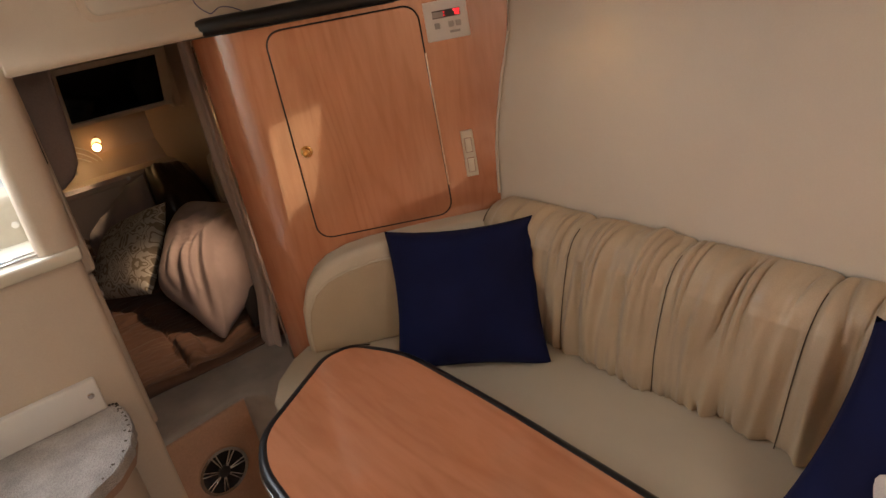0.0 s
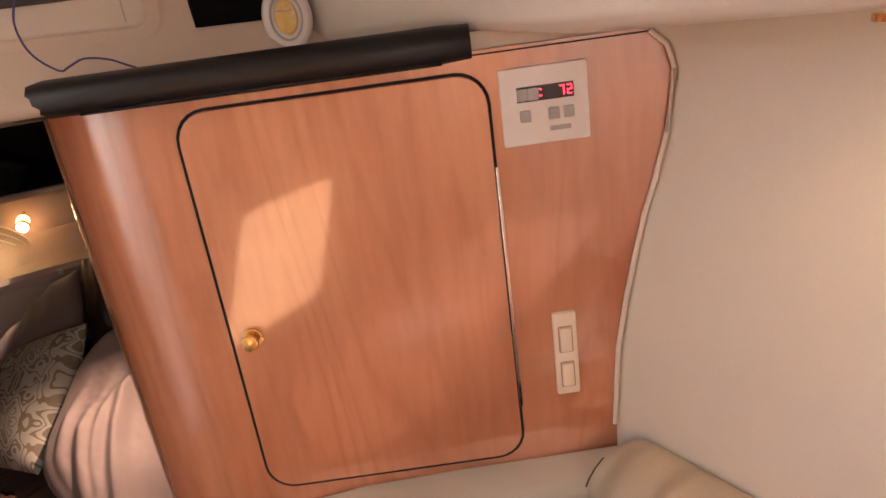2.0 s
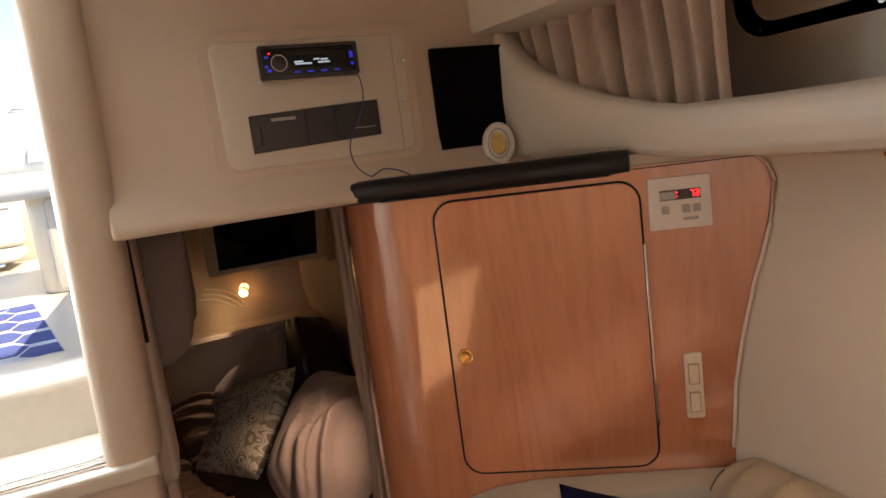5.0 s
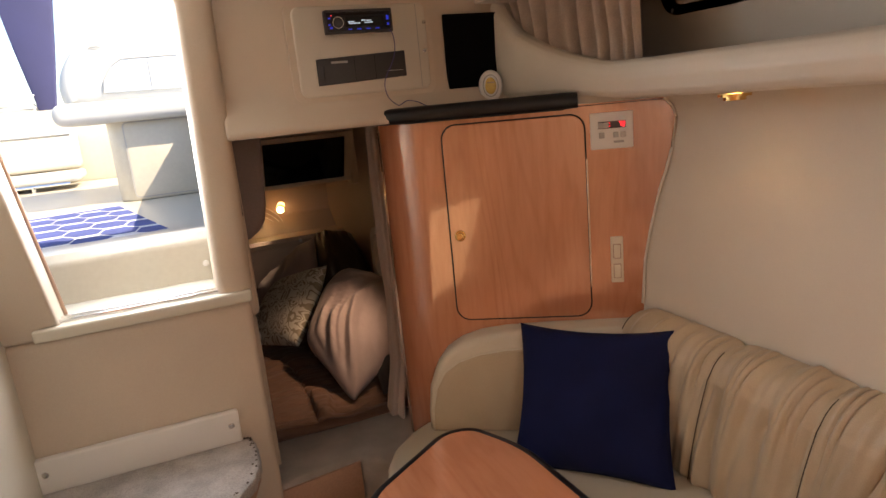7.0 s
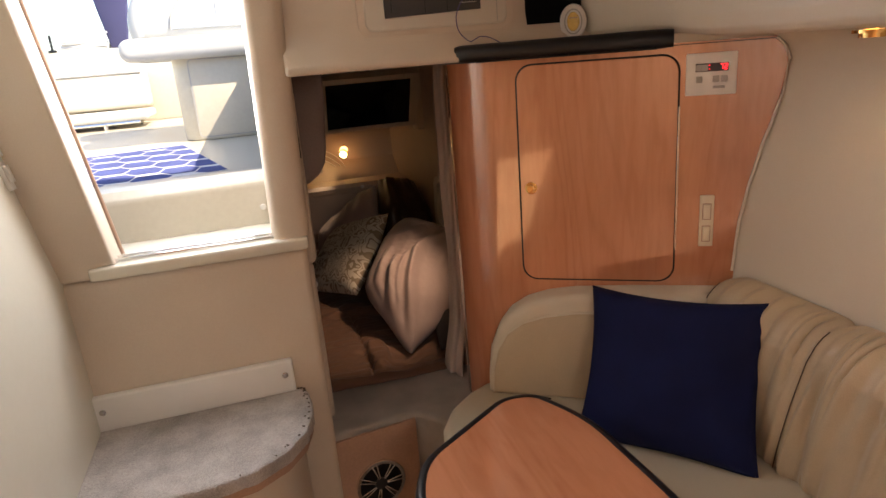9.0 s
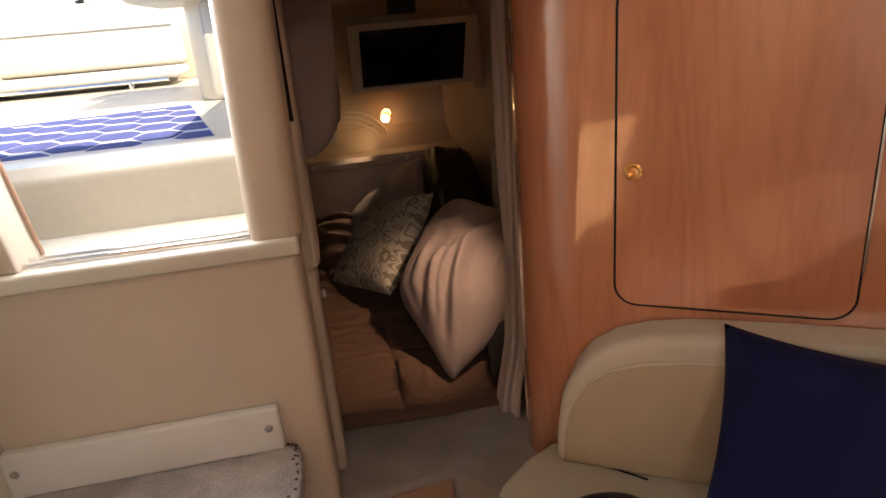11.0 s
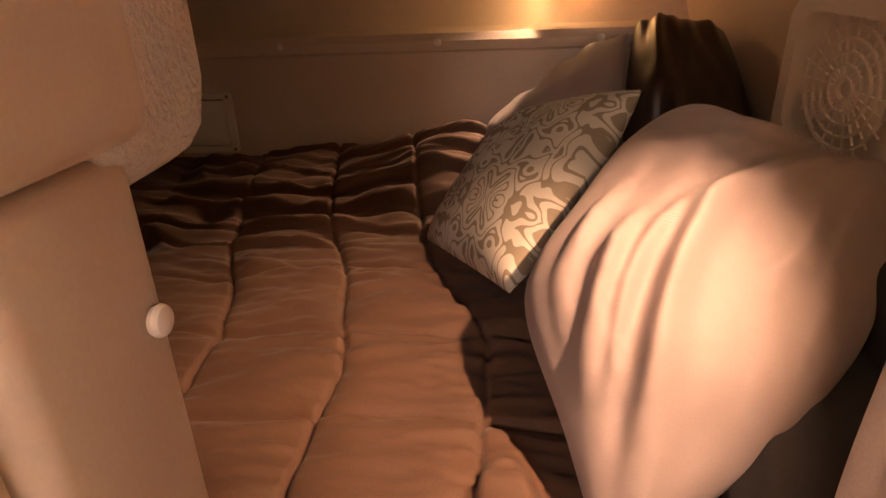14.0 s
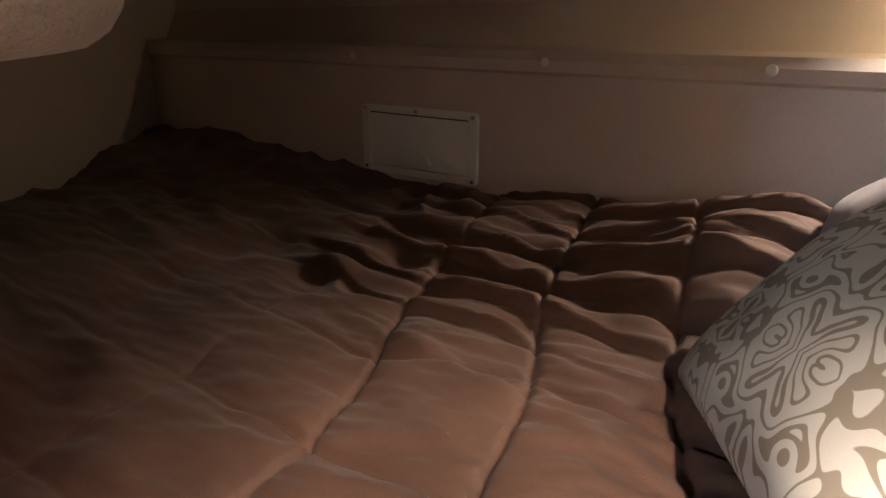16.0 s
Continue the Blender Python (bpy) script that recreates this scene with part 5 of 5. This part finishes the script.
part("strip", sheet(3, 9, lambda u, v: Vector((0.400 + 0.006 * u + 0.02 * v, 1.96 - 0.08 * v, 0.640 + 0.006 * math.sin(3 * v) + 0.002 * u))), WHITE, e)


def printed_cushion():
    """A small red cushion with two rounded lobes and a white loop print."""
    e = thing("printed_cushion", "small red lobed cushion with a white printed loop on the quilt", "cushion", (-0.70, 2.02, 0.60))
    m = frame_of((-0.70, 1.965, 0.640), (1, 0, 0), (0, 1, 0.1))
    rim = spline(((0.165, -0.055), (0.20, -0.01), (0.15, 0.035), (0.06, 0.045), (-0.02, 0.06), (-0.08, 0.12), (-0.13, 0.175), (-0.19, 0.17), (-0.24, 0.08), (-0.20, -0.06), (0.0, -0.09), (0.10, -0.08)), 6, True)
    n = len(rim)

    def f(u, v):
        side, r = (1, 1 - 2 * v) if v < 0.5 else (-1, 2 * v - 1)
        q = rim[round(u * n) % n] * (1 - abs(r))
        return m @ Vector((q.x, q.y, side * 0.045 * max(0.0, 1 - (1 - abs(r)) ** 2.5) ** 0.5 + 0.003 * fold(q.x, q.y, side, 30)))

    part("cover", sheet(n + 1, 25, f), RED, e, "", 180)
    loop = [m @ Vector((0.115 + 0.036 * math.cos(a * 0.35), -0.012 + 0.036 * math.sin(a * 0.35), 0.037)) for a in range(15)]
    part("print", tube(loop, 0.010, 8), MAT_WHITE, e, "white printed loop")


printed_cushion()

# ---- cockpit ----
structure("ground", box(-1500, 1500, -1500, 1500, -0.9, -0.6), SEA, "calm harbour water out to the horizon")


def moulding(u, v):
    x = -1.9 + 1.85 * u
    sec = ((1.66, 1.14), (1.665, 1.22), (1.672, 1.285), (1.69, 1.308), (1.72, 1.312), (2.0, 1.300), (3.3, 1.298), (5.6, 1.298))
    k = v * (len(sec) - 1)
    i = min(int(k), len(sec) - 2)
    q = k - i
    y, z = sec[i][0] * (1 - q) + sec[i + 1][0] * q, sec[i][1] * (1 - q) + sec[i + 1][1] * q
    return Vector((x, y, z + 0.022 * u * (1 - step01(1.75, 2.1, y))))


structure("floor_cockpit", sheet(16, 36, moulding), COCKPIT_GEL, "white moulded cockpit sole and threshold")
structure("floor_cockpit_side", join(box(-0.03, 1.9, 1.78, 5.6, 1.695, 1.74), box(-0.048, 0.028, 1.78, 5.6, 1.29, 1.74), box(-2.6, -1.88, 1.66, 5.6, 1.28, 1.72)), COCKPIT_GEL, "white moulded cockpit sides")
e = thing("drain_cap", "small white snap fitting on the moulded threshold", "fitting", (-0.165, 1.655, 1.235))
part("cap", disc(0.009, 0, 0.006, frame_of((-0.165, 1.664, 1.235), (1, 0, 0), (0, 0, 1)), 12, 0.002), WHITE, e)


def door_mat():
    e = thing("door_mat", "navy blue mat with a white lattice on the cockpit sole", "mat", (-0.5, 2.4, 1.3))
    m = frame_of((-0.252, 1.955, 1.304), (-0.968, -0.22, 0), (0.17, -0.985, 0)) @ Matrix.Diagonal((1, -1, 1, 1))
    wide, long = 0.66, 0.92
    part("weave", box(0, wide, 0, long, 0, 0.007, 0.002, 1, m), MAT_WHITE, e, "white woven ground")
    for col in range(8):
        for row in range(6):
            a, b = 0.030 + col * 0.098, 0.045 + row * 0.200 + (0.100 if col % 2 else 0)
            cell = [(a + u, b + v) for u, v in ((-0.062, 0), (-0.034, 0.068), (0.034, 0.078), (0.062, 0), (0.034, -0.068), (-0.034, -0.078))]
            cell = [(min(wide - 0.004, max(0.004, u)), min(long - 0.004, max(0.004, v))) for u, v in cell]
            us, vs = [u for u, v in cell], [v for u, v in cell]
            if max(us) - min(us) < 0.03 or max(vs) - min(vs) < 0.03 or len(set(cell)) < 5:
                continue
            part("lozenge", prism(cell, 0.0062, 0.0085, m), MAT_BLUE, e, "navy woven lozenge", 0)
    rnd = random.Random(6)
    for k in range(26):
        u = (k + 0.5) * wide / 26
        part("tassel", tube([m @ Vector((u, long, 0.004)), m @ Vector((u + rnd.uniform(-0.012, 0.012), long + 0.02, 0.003)), m @ Vector((u + rnd.uniform(-0.02, 0.02), long + 0.035, 0.003))], 0.0035, 5), MAT_WHITE, e, "white tassel")
    return e


door_mat()


def helm_seat():
    e = thing("helm_seat", "white upholstered helm seat on a moulded base", "seat", (-0.35, 3.3, 1.3))
    part("base", prism(rounded(-0.47, 0.10, 3.08, 3.66, 0.11, 10), 1.298, 1.69, None, 0.01), COCKPIT_GEL, e, "white moulded base", 60)
    door = frame_of((0, 3.081, 0), (1, 0, 0), (0, 0, 1))
    part("panel_gap", ring(rounded(-0.398, -0.070, 1.312, 1.674, 0.024), rounded(-0.392, -0.076, 1.318, 1.668, 0.020), 0, 0.003, door), GREY_KEY, e, "dark seam round the access panel")
    part("panel", prism(rounded(-0.392, -0.076, 1.318, 1.668, 0.020), 0, 0.004, door, 0.0015, 2, True), COCKPIT_GEL, e, "white access panel")
    front = frame_of((0, 3.56, 0), (1, 0, 0), (0, 0, 1))
    part("cushion", prism(rounded(-0.665, 0.16, 1.676, 1.775, 0.045), 0, 0.56, front, 0.035, 4), SEAT_VINYL, e, "white vinyl seat cushion", 70)
    lean = frame_of((0, 3.62, 0), (1, 0, 0), (0, 0.10, 1))
    shell = [(-0.655, 1.745), (-0.672, 1.83), (-0.655, 1.92), (-0.60, 2.01), (-0.52, 2.075), (-0.42, 2.105), (-0.25, 2.115), (0.16, 2.12), (0.16, 1.745)]
    part("backrest", prism([tuple(q) for q in spline(shell[:-1], 4)] + [shell[-1]], 0, 0.36, lean, 0.07, 5), SEAT_VINYL, e, "white rounded vinyl backrest", 70)
    inset = [(-0.465, 1.80), (-0.455, 1.86), (-0.41, 1.935), (-0.36, 1.965), (0.12, 1.975), (0.12, 1.80)]
    part("inset", prism(inset, 0.355, 0.372, lean, 0.008, 2), SEAT_GREY, e, "pale blue-grey inset panel")
    part("piping", tube([lean @ Vector((x, z, 0.372)) for x, z in inset[:-1]], 0.004, 6), GREY_KEY, e, "grey piping")
    part("seam", tube([lean @ Vector((-0.235, z, 0.3735)) for z in (1.81, 1.96)], 0.0025, 6), GREY_KEY, e, "grey seam")
    part("maker_mark", ring([(-0.47 + 0.030 * math.cos(k * math.pi / 10), 2.03 + 0.009 * math.sin(k * math.pi / 10)) for k in range(20)], [(-0.47 + 0.024 * math.cos(k * math.pi / 10), 2.03 + 0.005 * math.sin(k * math.pi / 10)) for k in range(20)], 0.352, 0.3625, lean), GREY_KEY, e, "small grey oval mark")


helm_seat()


def stern_bench():
    e = thing("stern_bench", "cream vinyl bench along the cockpit's stern", "bench", (-1.2, 5.0, 1.3))
    part("backrest", box(-1.9, -0.80, 4.80, 4.96, 1.405, 1.655, 0.035, 4), LEATHER_PALE, e, "cream vinyl backrest")
    part("cushion", box(-1.9, -0.78, 4.40, 4.82, 1.345, 1.40, 0.02, 3), SEAT_VINYL, e, "white vinyl seat")
    part("piping", tube([(-1.88, 4.80, 1.645), (-0.83, 4.80, 1.645)], 0.006, 6), GREY_KEY, e, "grey piping")
    part("front_rail", tube([(-1.88, 4.42, 1.335), (-0.84, 4.42, 1.335)], 0.012, 8), CHROME, e, "metal rail")
    part("leg", tube([(-1.05, 4.42, 1.298), (-1.05, 4.42, 1.335)], 0.014, 8), CHROME, e, "metal leg")
    structure("wall_stern", box(-2.6, 1.9, 4.97, 5.6, 1.28, 1.82, 0.03), COCKPIT_GEL, "white moulded stern coaming")
    c = thing("canvas_curtain", "dark navy rolled canvas enclosure strip", "canvas", (-1.0, 5.0, 1.74))
    part("cloth", prism([(-1.03, 1.82), (-0.92, 1.82), (-0.845, 2.25), (-0.73, 3.0), (-1.20, 3.0), (-1.10, 2.25)], -5.20, -5.12, frame_of((0, 0, 0), (1, 0, 0), (0, 0, 1)), 0.02, 2), CANVAS, c)
    g = thing("magazine_stack", "stack of grey and white magazines on the stern coaming", "magazines", (-1.2, 5.2, 1.82))
    for k, (x, y, turn, w, d) in enumerate(((-1.20, 5.17, 2, 0.31, 0.22), (-1.19, 5.17, -3, 0.30, 0.21), (-1.20, 5.17, 5, 0.29, 0.21))):
        part("magazine", box(-w / 2, w / 2, -d / 2, d / 2, 1.821 + 0.02 * k, 1.840 + 0.02 * k, 0.002, 1, pose(x, y, 0, 0, 0, turn)), (GREY_KEY, MAT_WHITE, GREY_KEY)[k], g, "closed magazine")
    part("magazine", box(-0.14, 0.14, -0.10, 0.10, -0.006, 0.006, 0.002, 1, pose(-1.18, 5.17, 1.912, 4, -12, 8)), MAT_WHITE, g, "white magazine lying aslant")
    h = thing("rail_clip", "thin black clip on the stern rail", "clip", (-1.38, 4.98, 1.82))
    part("stem", tube([(-1.38, 4.99, 1.82), (-1.38, 4.99, 1.93)], 0.009, 8), BLACK, h)
    part("foot", box(-1.405, -1.355, 4.975, 5.005, 1.818, 1.832, 0.003), BLACK, h)


stern_bench()


def moored_boat():
    e = thing("moored_boat", "white moored motor boat with a blue cover", "boat", (-6, 17, -0.6))
    hull = [(-9, 16), (-3.5, 16.2), (-2.0, 17.2), (-3.5, 18.4), (-9, 18.6)]
    part("hull", prism(hull, -0.6, 1.5, None, 0.1), COCKPIT_GEL, e)
    part("cover", prism([(-8.6, 16.3), (-4.6, 16.5), (-4.6, 18.1), (-8.6, 18.3)], 1.5, 2.1, None, 0.25, 3), CANVAS, e, "blue canvas cover")
    part("mast", tube([(-5.4, 17.2, 2.0), (-5.4, 17.2, 6.0)], 0.05), CHROME, e)


moored_boat()


def far_trees():
    rnd = random.Random(4)
    verts, faces = [], []
    for k in range(5200):
        x = rnd.uniform(-60, 25)
        crown = 3.5 + 2.4 * noise.noise(Vector((x * 0.12, 0, 0))) + 1.2 * noise.noise(Vector((x * 0.5, 3, 0)))
        z = crown * rnd.random() ** 0.6
        y = 60 + rnd.uniform(-3, 3) + 2 * noise.noise(Vector((x * 0.3, 0, 5)))
        s = rnd.uniform(0.15, 0.42)
        i = len(verts)
        for _ in range(4):
            verts.append((x + rnd.uniform(-s, s), y + rnd.uniform(-s, s), z - 0.6 + rnd.uniform(-s, s)))
        faces.append((i, i + 1, i + 2)), faces.append((i, i + 2, i + 3))
    me = bpy.data.meshes.new("far_trees")
    me.from_pydata(verts, [], faces)
    me.materials.append(LEAF)
    tagged(new("far_trees", me), "line of green trees on the far shore", "trees", kind="stuff")


far_trees()
